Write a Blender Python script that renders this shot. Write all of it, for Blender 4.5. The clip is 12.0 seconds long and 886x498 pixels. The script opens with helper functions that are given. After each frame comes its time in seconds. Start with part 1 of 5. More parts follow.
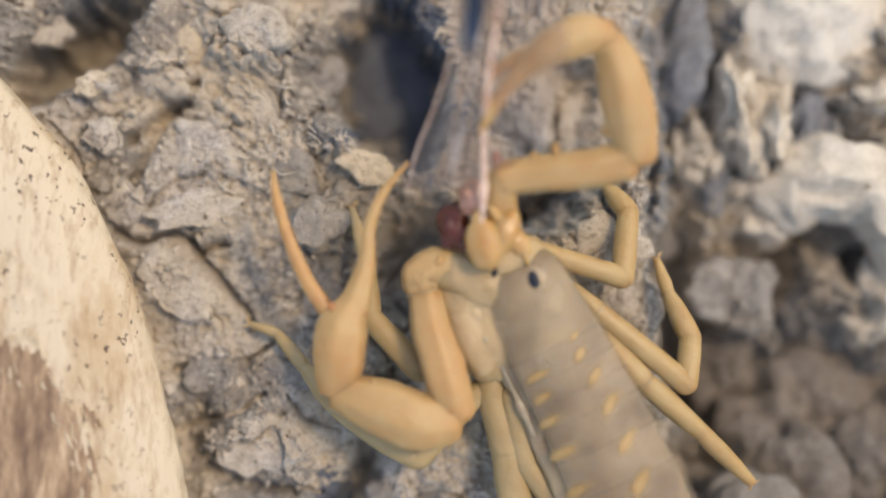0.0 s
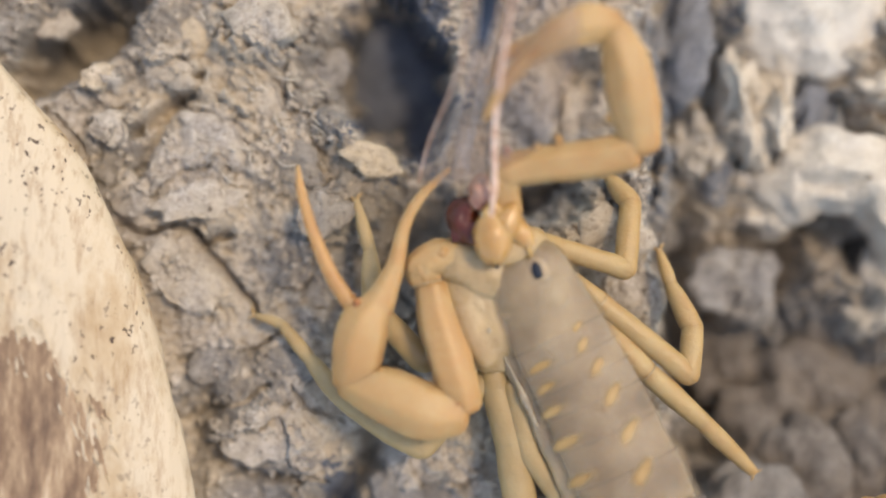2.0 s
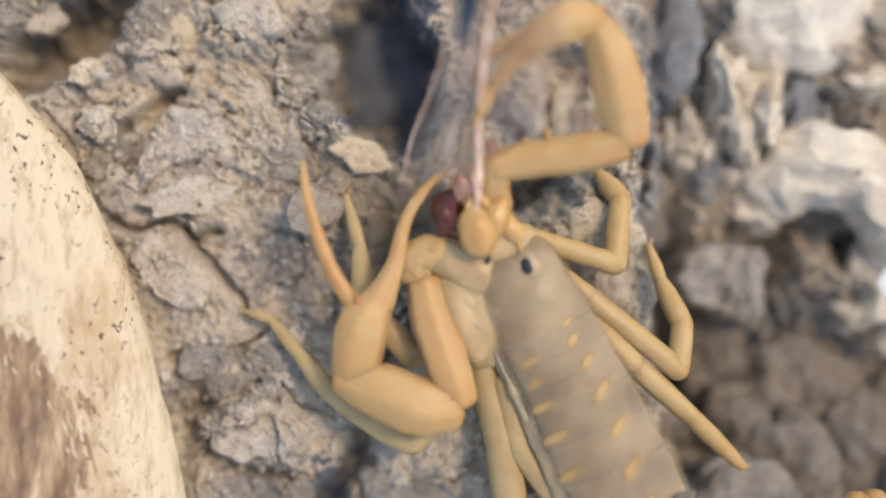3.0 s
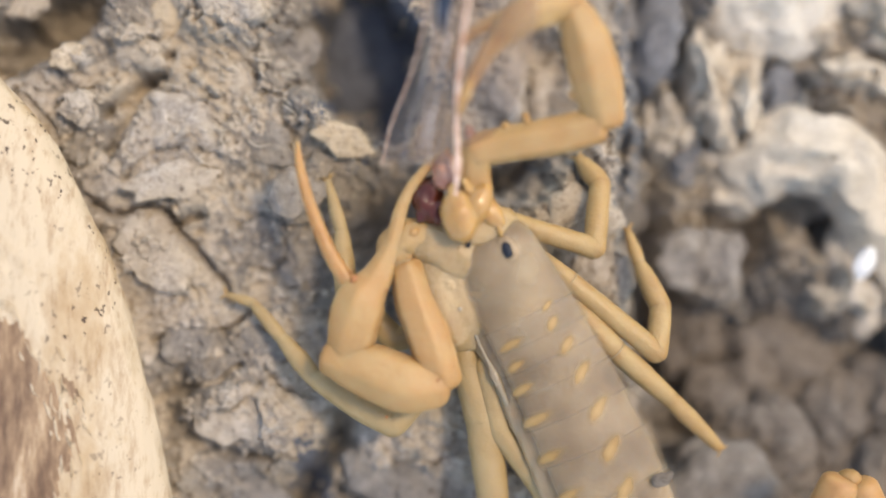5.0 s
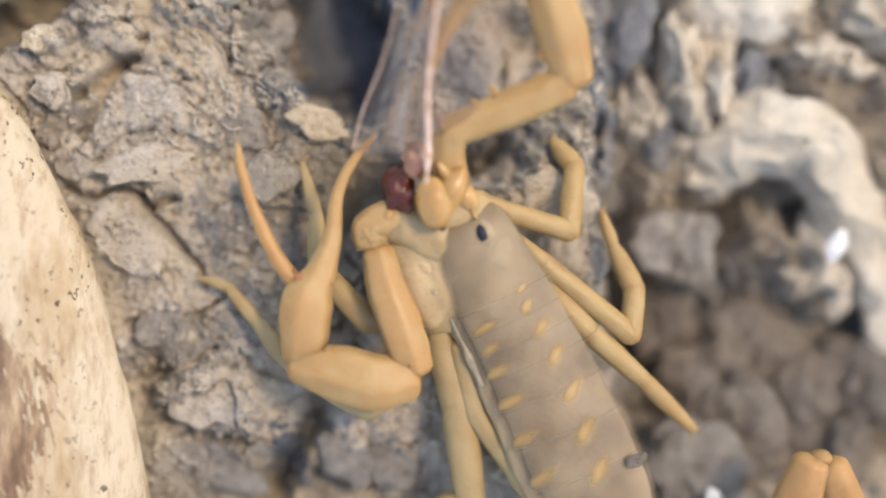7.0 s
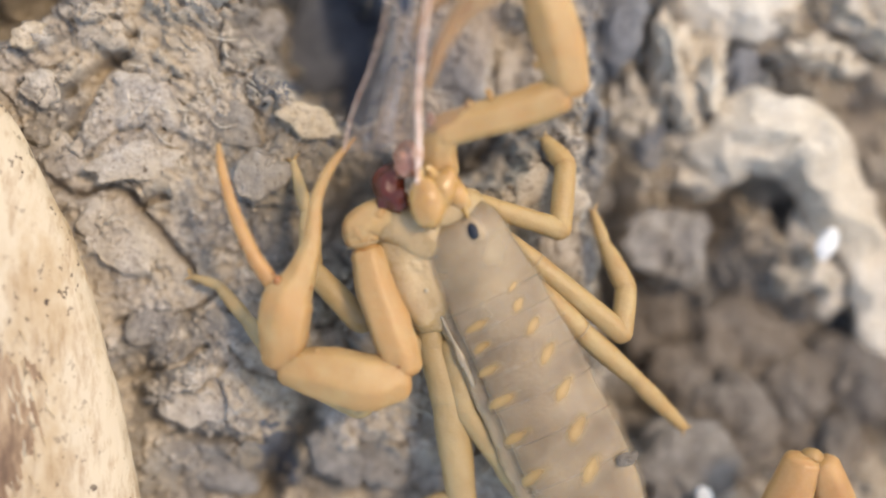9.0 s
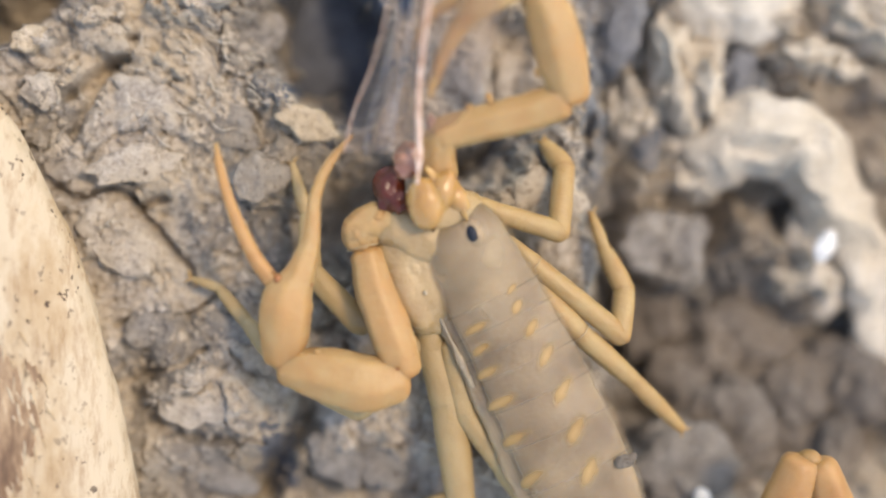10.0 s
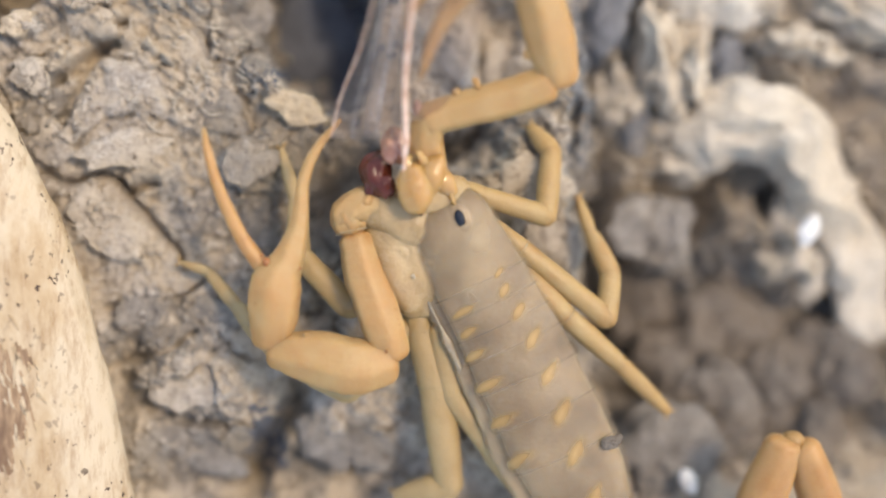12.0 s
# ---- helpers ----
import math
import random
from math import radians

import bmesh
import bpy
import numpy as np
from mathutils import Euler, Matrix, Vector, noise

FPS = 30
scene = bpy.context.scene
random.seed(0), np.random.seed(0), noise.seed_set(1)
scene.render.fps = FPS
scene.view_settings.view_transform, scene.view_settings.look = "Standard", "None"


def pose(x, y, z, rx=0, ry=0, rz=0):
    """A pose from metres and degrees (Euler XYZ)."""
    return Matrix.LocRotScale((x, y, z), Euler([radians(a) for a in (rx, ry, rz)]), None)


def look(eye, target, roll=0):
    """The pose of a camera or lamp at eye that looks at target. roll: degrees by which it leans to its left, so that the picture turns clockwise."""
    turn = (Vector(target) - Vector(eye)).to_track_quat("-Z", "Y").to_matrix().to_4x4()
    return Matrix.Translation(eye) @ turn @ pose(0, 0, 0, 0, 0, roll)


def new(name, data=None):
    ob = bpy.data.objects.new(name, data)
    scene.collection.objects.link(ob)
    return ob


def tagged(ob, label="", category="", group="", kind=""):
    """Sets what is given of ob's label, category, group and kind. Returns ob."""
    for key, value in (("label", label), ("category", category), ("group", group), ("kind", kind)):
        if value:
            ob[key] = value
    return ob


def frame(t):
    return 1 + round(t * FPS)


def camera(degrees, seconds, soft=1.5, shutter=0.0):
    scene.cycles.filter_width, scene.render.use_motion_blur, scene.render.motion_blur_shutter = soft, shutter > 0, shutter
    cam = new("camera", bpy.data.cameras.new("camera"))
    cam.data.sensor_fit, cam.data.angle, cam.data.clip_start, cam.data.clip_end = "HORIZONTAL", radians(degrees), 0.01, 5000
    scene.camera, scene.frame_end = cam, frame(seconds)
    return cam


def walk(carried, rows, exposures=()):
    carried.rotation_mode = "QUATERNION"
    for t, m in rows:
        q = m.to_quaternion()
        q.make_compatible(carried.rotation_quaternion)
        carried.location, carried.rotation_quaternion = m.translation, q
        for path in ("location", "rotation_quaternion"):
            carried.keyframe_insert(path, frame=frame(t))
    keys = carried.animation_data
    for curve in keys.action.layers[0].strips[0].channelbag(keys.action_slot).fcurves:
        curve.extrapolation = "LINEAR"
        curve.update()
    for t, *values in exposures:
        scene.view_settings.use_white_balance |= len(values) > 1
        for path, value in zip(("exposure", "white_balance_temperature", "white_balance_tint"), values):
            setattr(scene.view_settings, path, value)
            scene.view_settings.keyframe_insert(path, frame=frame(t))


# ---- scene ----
# A close view of a scorpion feeding on weathered bark. Lengths below are millimetres (MM turns them into metres).
MM = 0.001

# ---- camera and its way ----
cam = camera(40, 12.0, soft=1.9)
PATH = [
    (0, pose(-0.00000, 0.00000, 0.04950, 0.000, -0.000, 0.000)),
    (0.5, pose(-0.00000, 0.00000, 0.04953, 0.198, 0.208, -0.096)),
    (1, pose(-0.00000, 0.00000, 0.04975, -0.220, 0.245, 0.020)),
    (1.5, pose(0.00000, 0.00000, 0.04970, 0.024, 0.213, -0.076)),
    (2, pose(-0.00000, 0.00000, 0.04975, -0.406, 0.162, -0.052)),
    (2.5, pose(-0.00000, -0.00000, 0.04980, -0.612, -0.025, -0.031)),
    (3, pose(0.00000, -0.00000, 0.04974, -0.610, -0.313, -0.099)),
    (5, pose(0.00000, -0.00000, 0.05014, -1.352, -1.195, -0.098)),
    (5.5, pose(0.00000, -0.00000, 0.05014, -1.499, -1.579, -0.170)),
    (6, pose(0.00000, -0.00000, 0.05031, -1.452, -2.067, -0.188)),
    (6.5, pose(0.00000, -0.00000, 0.05019, -1.796, -2.268, -0.134)),
    (7, pose(0.00000, -0.00000, 0.05018, -2.155, -2.383, -0.143)),
    (9, pose(0.00000, 0.00000, 0.05008, -2.235, -2.801, -0.115)),
    (9.5, pose(0.00000, 0.00000, 0.05024, -2.215, -2.872, -0.076)),
    (10, pose(0.00000, 0.00000, 0.05025, -2.117, -2.835, -0.116)),
    (10.5, pose(0.00000, 0.00000, 0.05033, -2.285, -2.772, -0.047)),
    (11, pose(0.00000, 0.00000, 0.05045, -1.963, -3.073, -0.155)),
    (11.5, pose(0.00000, 0.00000, 0.05044, -2.353, -3.170, -0.117)),
    (12, pose(0.00000, 0.00000, 0.05066, -2.848, -3.378, -0.109)),
]
walk(cam, PATH, [(0, 1.33, 7560, 11.5), (2.5, 1.43, 7490, 11.5), (6.0, 1.49, 7520, 11.5), (12.0, 1.52, 7540, 11.5)])
cam.data.dof.use_dof = True
cam.data.dof.focus_distance = 0.0478
cam.data.dof.aperture_fstop = 11.5

# ---- daylight ----
SUN = Vector((0.46, 0.30, 0.95)).normalized()
world = bpy.data.worlds.new("daylight")
scene.world = world
world.use_nodes = True
wn = world.node_tree
sky = wn.nodes.new("ShaderNodeTexSky")
sky.sky_type, sky.sun_disc = "NISHITA", False
sky.sun_elevation = math.asin(SUN.z)
sky.sun_rotation = math.atan2(SUN.x, SUN.y)
wn.nodes["Background"].inputs["Strength"].default_value = 0.15
wn.links.new(sky.outputs[0], wn.nodes["Background"].inputs["Color"])
sun = new("sun", bpy.data.lights.new("sun", "SUN"))
sun.data.energy, sun.data.angle, sun.data.color = 0.86, radians(9.0), (1.0, 0.85, 0.65)
sun.matrix_world = look(SUN, (0, 0, 0))


# ---- materials ----
def material(name):
    m = bpy.data.materials.new(name)
    m.use_nodes = True
    nt = m.node_tree
    return m, nt, nt.nodes["Principled BSDF"]


def node(nt, kind, **values):
    n = nt.nodes.new("ShaderNode" + kind)
    for k, v in values.items():
        n.inputs[k.replace("_", " ")].default_value = v
    return n


def noise_node(nt, coords, scale, detail=6.0, rough=0.6, stretch=None):
    n = node(nt, "TexNoise", Scale=scale, Detail=detail, Roughness=rough)
    if stretch:
        mp = nt.nodes.new("ShaderNodeMapping")
        mp.inputs["Rotation"].default_value = (0, 0, radians(stretch[0]))
        mp.inputs["Scale"].default_value = stretch[1]
        nt.links.new(coords, mp.inputs["Vector"])
        coords = mp.outputs[0]
    nt.links.new(coords, n.inputs["Vector"])
    return n


def ramp(nt, fac, stops):
    r = nt.nodes.new("ShaderNodeValToRGB")
    while len(r.color_ramp.elements) < len(stops):
        r.color_ramp.elements.new(0.5)
    for e, (p, c) in zip(r.color_ramp.elements, stops):
        e.position, e.color = p, (*c, 1)
    nt.links.new(fac, r.inputs[0])
    return r


def mix(nt, fac, a, b, mode="MIX"):
    n = nt.nodes.new("ShaderNodeMix")
    n.data_type, n.blend_type = "RGBA", mode
    if isinstance(fac, float):
        n.inputs[0].default_value = fac
    else:
        nt.links.new(fac, n.inputs[0])
    for value, slot in ((a, 6), (b, 7)):
        if isinstance(value, tuple):
            n.inputs[slot].default_value = (*value, 1)
        else:
            nt.links.new(value, n.inputs[slot])
    return n.outputs[2]


def bump(nt, height, strength, distance, bsdf):
    b = node(nt, "Bump", Strength=strength, Distance=distance)
    nt.links.new(height, b.inputs["Height"])
    nt.links.new(b.outputs[0], bsdf.inputs["Normal"])
    return b


def bark_material(name, dark, mid, pale, tan):
    m, nt, bsdf = material(name)
    co = nt.nodes.new("ShaderNodeNewGeometry").outputs["Position"]
    big = noise_node(nt, co, 260.0, 5.0, 0.6)
    grain = noise_node(nt, co, 1500.0, 8.0, 0.7)
    fine = noise_node(nt, co, 5200.0, 5.0, 0.7)
    base = ramp(nt, grain.outputs[0], [(0.30, dark), (0.48, mid), (0.70, pale)])
    tint = ramp(nt, big.outputs[0], [(0.40, (0, 0, 0)), (0.60, (1, 1, 1))])
    col = mix(nt, tint.outputs[0], base.outputs[0], tan)
    col2 = mix(nt, 0.35, col, base.outputs[0])
    speck = ramp(nt, fine.outputs[0], [(0.35, (0.50, 0.46, 0.43)), (0.45, (1, 1, 1))])
    col3 = mix(nt, 0.75, col2, speck.outputs[0], "MULTIPLY")
    # small scattered pits
    cell = node(nt, "TexVoronoi", Scale=1500.0)
    nt.links.new(co, cell.inputs["Vector"])
    gate = ramp(nt, cell.outputs["Color"], [(0.74, (1, 1, 1)), (0.76, (0, 0, 0))])
    ragged = nt.nodes.new("ShaderNodeMath")
    ragged.operation, ragged.inputs[1].default_value = "MULTIPLY_ADD", 0.55
    nt.links.new(fine.outputs[0], ragged.inputs[0])
    nt.links.new(cell.outputs["Distance"], ragged.inputs[2])
    hole = ramp(nt, ragged.outputs[0], [(0.37, (0, 0, 0)), (0.48, (1, 1, 1))])
    pit = mix(nt, 1.0, gate.outputs[0], hole.outputs[0], "LIGHTEN")
    col4 = mix(nt, pit, mix(nt, 1.0, col3, (0.36, 0.32, 0.29), "MULTIPLY"), col3)
    nt.links.new(col4, bsdf.inputs["Base Color"])
    bsdf.inputs["Roughness"].default_value = 0.88
    bsdf.inputs["Specular IOR Level"].default_value = 0.25
    both = nt.nodes.new("ShaderNodeMath")
    both.operation = "ADD"
    nt.links.new(grain.outputs[0], both.inputs[0])
    nt.links.new(fine.outputs[0], both.inputs[1])
    bump(nt, both.outputs[0], 0.75, 0.00022, bsdf)
    return m


BARK = bark_material("bark", (0.225, 0.190, 0.152), (0.41, 0.352, 0.284), (0.57, 0.505, 0.42), (0.51, 0.412, 0.285))
# Grey stained bark; also darkens valleys and gaps where shade falls.
STAIN_SHADE = bark_material("stained_and_shade_dark_bark", (0.125, 0.108, 0.090), (0.235, 0.208, 0.178), (0.38, 0.345, 0.295), (0.31, 0.252, 0.178))
TANBARK = bark_material("tan_bark", (0.27, 0.205, 0.135), (0.47, 0.375, 0.26), (0.60, 0.50, 0.37), (0.52, 0.40, 0.25))
PALE = bark_material("pale_rotten_wood", (0.43, 0.36, 0.27), (0.61, 0.535, 0.42), (0.74, 0.67, 0.55), (0.60, 0.505, 0.37))
# Pale wood brightened in colour to stand in for haze and glare.
HAZE_PALE = bark_material("haze_pale_rotten_wood", (0.50, 0.44, 0.35), (0.66, 0.60, 0.49), (0.76, 0.70, 0.60), (0.66, 0.58, 0.46))
CRAG = bark_material("pale_and_dark_rotten_wood", (0.17, 0.14, 0.11), (0.50, 0.44, 0.35), (0.82, 0.76, 0.66), (0.42, 0.34, 0.24))
# Dark bark of the chip; elsewhere its colour carries the shade of hollows.
SHADE_DARK = bark_material("dark_bark_and_hollow_shade", (0.088, 0.073, 0.058), (0.165, 0.139, 0.112), (0.26, 0.227, 0.187), (0.20, 0.158, 0.115))
GREYB = bark_material("grey_bark", (0.10, 0.09, 0.08), (0.20, 0.182, 0.16), (0.33, 0.305, 0.27), (0.24, 0.205, 0.165))
WHITE = bark_material("chalky_chip", (0.62, 0.60, 0.56), (0.80, 0.79, 0.75), (0.86, 0.85, 0.82), (0.80, 0.77, 0.70))
# Blue-black colour that stands in for skylit shade in the hollow and crack.
SLATE_SHADE = bark_material("blue_black_recess_shade", (0.068, 0.074, 0.088), (0.112, 0.120, 0.138), (0.17, 0.178, 0.196), (0.12, 0.124, 0.132))
# Cool grey colour put in for the shade of clefts and recesses.
COOL_SHADE = bark_material("cool_grey_cleft_shade", (0.105, 0.108, 0.114), (0.190, 0.190, 0.194), (0.30, 0.296, 0.290), (0.21, 0.200, 0.186))
SOIL = bark_material("soil", (0.06, 0.05, 0.04), (0.12, 0.10, 0.075), (0.20, 0.17, 0.13), (0.15, 0.115, 0.08))


def chitin(name, light, deep, rough=0.36, subsurface=0.35, scale=900.0, relief_depth=0.00005, blot=None, coat=0.0, reach=0.0008, ridge=None):
    """Horny skin that light soaks into. blot: colour of large cloudy spots; coat: wet gloss; ridge: colour along raised edges."""
    m, nt, bsdf = material(name)
    geometry = nt.nodes.new("ShaderNodeNewGeometry")
    co = geometry.outputs["Position"]
    a = noise_node(nt, co, scale, 4.0, 0.55)
    g = noise_node(nt, co, 5500.0, 5.0, 0.65)
    r = ramp(nt, a.outputs[0], [(0.34, deep), (0.62, light)])
    colour = r.outputs[0]
    if blot:
        big = noise_node(nt, co, 420.0, 5.0, 0.65)
        where = ramp(nt, big.outputs[0], [(0.42, (0, 0, 0)), (0.64, (0.9, 0.9, 0.9))])
        colour = mix(nt, where.outputs[0], colour, blot)
    if ridge:
        worn = ramp(nt, geometry.outputs["Pointiness"], [(0.515, (0, 0, 0)), (0.56, (0.55, 0.55, 0.55))])
        colour = mix(nt, worn.outputs[0], colour, ridge)
        along = nt.nodes.new("ShaderNodeAttribute")
        along.attribute_name = "along"
        blurred = nt.nodes.new("ShaderNodeMath")
        blurred.operation, blurred.inputs[1].default_value = "MULTIPLY_ADD", 0.16
        nt.links.new(a.outputs[0], blurred.inputs[0])
        nt.links.new(along.outputs["Fac"], blurred.inputs[2])
        ends = ramp(nt, blurred.outputs[0], [(0.10, (0.75, 0.75, 0.75)), (0.30, (0, 0, 0)), (0.86, (0, 0, 0)), (1.0, (0.75, 0.75, 0.75))])
        colour = mix(nt, ends.outputs[0], colour, ridge)
    nt.links.new(colour, bsdf.inputs["Base Color"])
    shine = ramp(nt, a.outputs[0], [(0.35, (rough * 0.75,) * 3), (0.65, (min(rough * 1.3, 1.0),) * 3)])
    nt.links.new(shine.outputs[0], bsdf.inputs["Roughness"])
    bsdf.inputs["Subsurface Weight"].default_value = subsurface
    bsdf.inputs["Subsurface Radius"].default_value = (1.0, 0.80, 0.58)
    bsdf.inputs["Subsurface Scale"].default_value = reach
    bsdf.inputs["Specular IOR Level"].default_value = 0.36
    bsdf.inputs["Coat Weight"].default_value = coat
    bsdf.inputs["Coat Roughness"].default_value = 0.22
    swell = noise_node(nt, co, 1700.0, 3.0, 0.5)
    both = nt.nodes.new("ShaderNodeMath")
    both.operation, both.inputs[1].default_value = "MULTIPLY_ADD", 2.0
    nt.links.new(swell.outputs[0], both.inputs[0])
    nt.links.new(g.outputs[0], both.inputs[2])
    bump(nt, both.outputs[0], 0.28, relief_depth, bsdf)
    return m


PALP = chitin("amber_chitin", (0.412, 0.272, 0.120), (0.372, 0.229, 0.090), 0.44, 0.6, 900.0, 0.00012, (0.395, 0.216, 0.080), 0.0, 0.0008, (0.355, 0.178, 0.060))
LEG = chitin("straw_chitin", (0.370, 0.256, 0.112), (0.325, 0.210, 0.084), 0.44, 0.5, 900.0, 0.00012, (0.355, 0.220, 0.084), 0.0, 0.0006, (0.315, 0.178, 0.064))
LEGPALE = chitin("pale_straw_chitin", (0.360, 0.258, 0.124), (0.315, 0.214, 0.094), 0.44, 0.5, 900.0, 0.00012, (0.335, 0.230, 0.104), 0.0, 0.0005)
CARA = chitin("greyish_carapace", (0.325, 0.237, 0.142), (0.279, 0.202, 0.120), 0.42, 0.4, 420.0, 0.00012, (0.365, 0.253, 0.142), 0.05, 0.0005)
SHELL = chitin("clear_grey_shell", (0.350, 0.258, 0.150), (0.275, 0.195, 0.108), 0.36, 0.4, 420.0, 0.00006, (0.430, 0.320, 0.185), 0.40, 0.0005)
TERG = chitin("clear_grey_brown_shell", (0.290, 0.210, 0.124), (0.215, 0.153, 0.090), 0.38, 0.4, 420.0, 0.00006, (0.390, 0.302, 0.190), 0.40, 0.0005)
FLESH = chitin("grey_brown_flesh", (0.345, 0.252, 0.152), (0.290, 0.208, 0.124), 0.36, 0.8, 420.0, 0.00006, (0.365, 0.256, 0.144), 0.05, 0.0010)
MEMB = chitin("pale_membrane", (0.405, 0.284, 0.140), (0.350, 0.238, 0.112), 0.30, 0.6, 700.0, 0.00016, (0.385, 0.258, 0.130), 0.15, 0.0008)
PLEURA = chitin("glossy_side_membrane", (0.34, 0.275, 0.19), (0.27, 0.21, 0.135), 0.28, 0.8, 700.0, 0.00012, None, 0.3)
STRIPE = chitin("yellow_marking", (0.45, 0.288, 0.112), (0.39, 0.240, 0.086), 0.42, 0.3)


def soften(m):
    """Lets a marking die away towards its rim, by the mesh's own fade value."""
    nt = m.node_tree
    fade = nt.nodes.new("ShaderNodeAttribute")
    fade.attribute_name = "fade"
    clear, body = nt.nodes.new("ShaderNodeBsdfTransparent"), nt.nodes.new("ShaderNodeMixShader")
    nt.links.new(fade.outputs["Fac"], body.inputs[0])
    nt.links.new(clear.outputs[0], body.inputs[1])
    nt.links.new(nt.nodes["Principled BSDF"].outputs[0], body.inputs[2])
    nt.links.new(body.outputs[0], nt.nodes["Material Output"].inputs["Surface"])


for fading in (STRIPE, SHELL, TERG):
    soften(fading)
FINGER = chitin("reddish_amber_chitin", (0.40, 0.228, 0.090), (0.34, 0.176, 0.062), 0.42, 0.85)
RING = chitin("whitish_joint_ring", (0.47, 0.36, 0.20), (0.40, 0.29, 0.15), 0.30, 0.4)
RUST = chitin("rusty_grain", (0.40, 0.20, 0.07), (0.30, 0.13, 0.045), 0.4, 0.2)
JOINT = chitin("rusty_joint", (0.36, 0.15, 0.05), (0.24, 0.09, 0.03), 0.35, 0.2)
CHEL = chitin("glossy_amber", (0.44, 0.272, 0.106), (0.36, 0.198, 0.068), 0.07, 0.9, 1300.0, 0.00003, (0.40, 0.225, 0.075), 0.2, 0.0008)
EYE = chitin("black_eye", (0.015, 0.017, 0.022), (0.008, 0.008, 0.010), 0.08, 0.0)
PREY = chitin("dark_red_shell", (0.105, 0.022, 0.011), (0.045, 0.013, 0.009), 0.07, 0.0, 700.0, 0.0001, (0.070, 0.014, 0.008), 0.0, 0.0003)
PINK = chitin("pinkish_tissue", (0.36, 0.165, 0.105), (0.22, 0.075, 0.045), 0.14, 0.7, 1600.0, 0.0003, (0.40, 0.24, 0.17), 0.6, 0.0006)
COPPER = chitin("coppery_vein", (0.74, 0.54, 0.42), (0.52, 0.30, 0.20), 0.2, 0.1, 2500.0)
CREASE = chitin("pale_grey_vein", (0.50, 0.48, 0.46), (0.24, 0.22, 0.21), 0.2, 0.1)
SHELLBLUE = chitin("blue_black_gloss", (0.03, 0.04, 0.06), (0.012, 0.015, 0.022), 0.10, 0.0)


def film_material(name, tint, haze):
    m, nt, bsdf = material(name)
    co = nt.nodes.new("ShaderNodeNewGeometry").outputs["Position"]
    n = noise_node(nt, co, 700.0, 4.0, 0.6, (4, (3.0, 0.5, 1.0)))
    clear = nt.nodes.new("ShaderNodeBsdfTransparent")
    clear.inputs[0].default_value = (*tint, 1)
    fac = ramp(nt, n.outputs[0], [(0.35, (haze * 0.7,) * 3), (0.7, (haze * 1.4,) * 3)])
    body = nt.nodes.new("ShaderNodeMixShader")
    bsdf.inputs["Base Color"].default_value = (0.44, 0.37, 0.32, 1)
    bsdf.inputs["Roughness"].default_value = 0.16
    bump(nt, n.outputs[0], 0.3, 0.0003, bsdf)
    nt.links.new(fac.outputs[0], body.inputs[0])
    nt.links.new(clear.outputs[0], body.inputs[1])
    nt.links.new(bsdf.outputs[0], body.inputs[2])
    nt.links.new(body.outputs[0], nt.nodes["Material Output"].inputs["Surface"])
    return m


FILM = film_material("wing_film", (0.88, 0.86, 0.85), 0.075)
FILMWHITE = film_material("wing_film_milky", (0.85, 0.86, 0.88), 0.34)


def branch_material():
    m, nt, bsdf = material("barkless_branch_wood")
    co = nt.nodes.new("ShaderNodeNewGeometry").outputs["Position"]
    cloud = noise_node(nt, co, 250.0, 8.0, 0.68, (-18, (1.0, 0.42, 1.0)))
    fibre = noise_node(nt, co, 1300.0, 8.0, 0.7, (-18, (1.8, 0.40, 1.0)))
    pits = noise_node(nt, co, 3300.0, 2.5, 0.55, (-18, (1.0, 0.75, 1.0)))
    where = noise_node(nt, co, 300.0, 3.0, 0.5)
    wood = ramp(nt, cloud.outputs[0], [(0.32, (0.29, 0.178, 0.082)), (0.43, (0.400, 0.286, 0.160)), (0.54, (0.490, 0.392, 0.264))])
    grain = ramp(nt, fibre.outputs[0], [(0.34, (0.60, 0.48, 0.36)), (0.50, (1, 1, 1))])
    col = mix(nt, 0.7, wood.outputs[0], grain.outputs[0], "MULTIPLY")
    dots = ramp(nt, pits.outputs[0], [(0.345, (0.12, 0.08, 0.05)), (0.370, (1, 1, 1))])
    amount = ramp(nt, where.outputs[0], [(0.40, (0.1, 0.1, 0.1)), (0.58, (1, 1, 1))])
    col = mix(nt, amount.outputs[0], col, mix(nt, 1.0, col, dots.outputs[0], "MULTIPLY"))
    nt.links.new(col, bsdf.inputs["Base Color"])
    bsdf.inputs["Roughness"].default_value = 0.55
    bump(nt, fibre.outputs[0], 0.45, 0.0003, bsdf)
    return m


BRANCH = branch_material()


def inner_bark_material():
    m, nt, bsdf = material("brown_inner_bark")
    co = nt.nodes.new("ShaderNodeNewGeometry").outputs["Position"]
    fibre = noise_node(nt, co, 1150.0, 8.0, 0.72, (-18, (1.7, 0.36, 1.0)))
    blot = noise_node(nt, co, 260.0, 4.0, 0.6, (-18, (1.0, 0.5, 1.0)))
    a = ramp(nt, fibre.outputs[0], [(0.34, (0.12, 0.070, 0.040)), (0.49, (0.245, 0.155, 0.088)), (0.60, (0.40, 0.28, 0.165)), (0.68, (0.56, 0.44, 0.30))])
    b = ramp(nt, blot.outputs[0], [(0.38, (0.72, 0.66, 0.62)), (0.62, (1, 1, 1))])
    nt.links.new(mix(nt, 1.0, a.outputs[0], b.outputs[0], "MULTIPLY"), bsdf.inputs["Base Color"])
    bsdf.inputs["Roughness"].default_value = 0.8
    bump(nt, fibre.outputs[0], 0.6, 0.0002, bsdf)
    return m


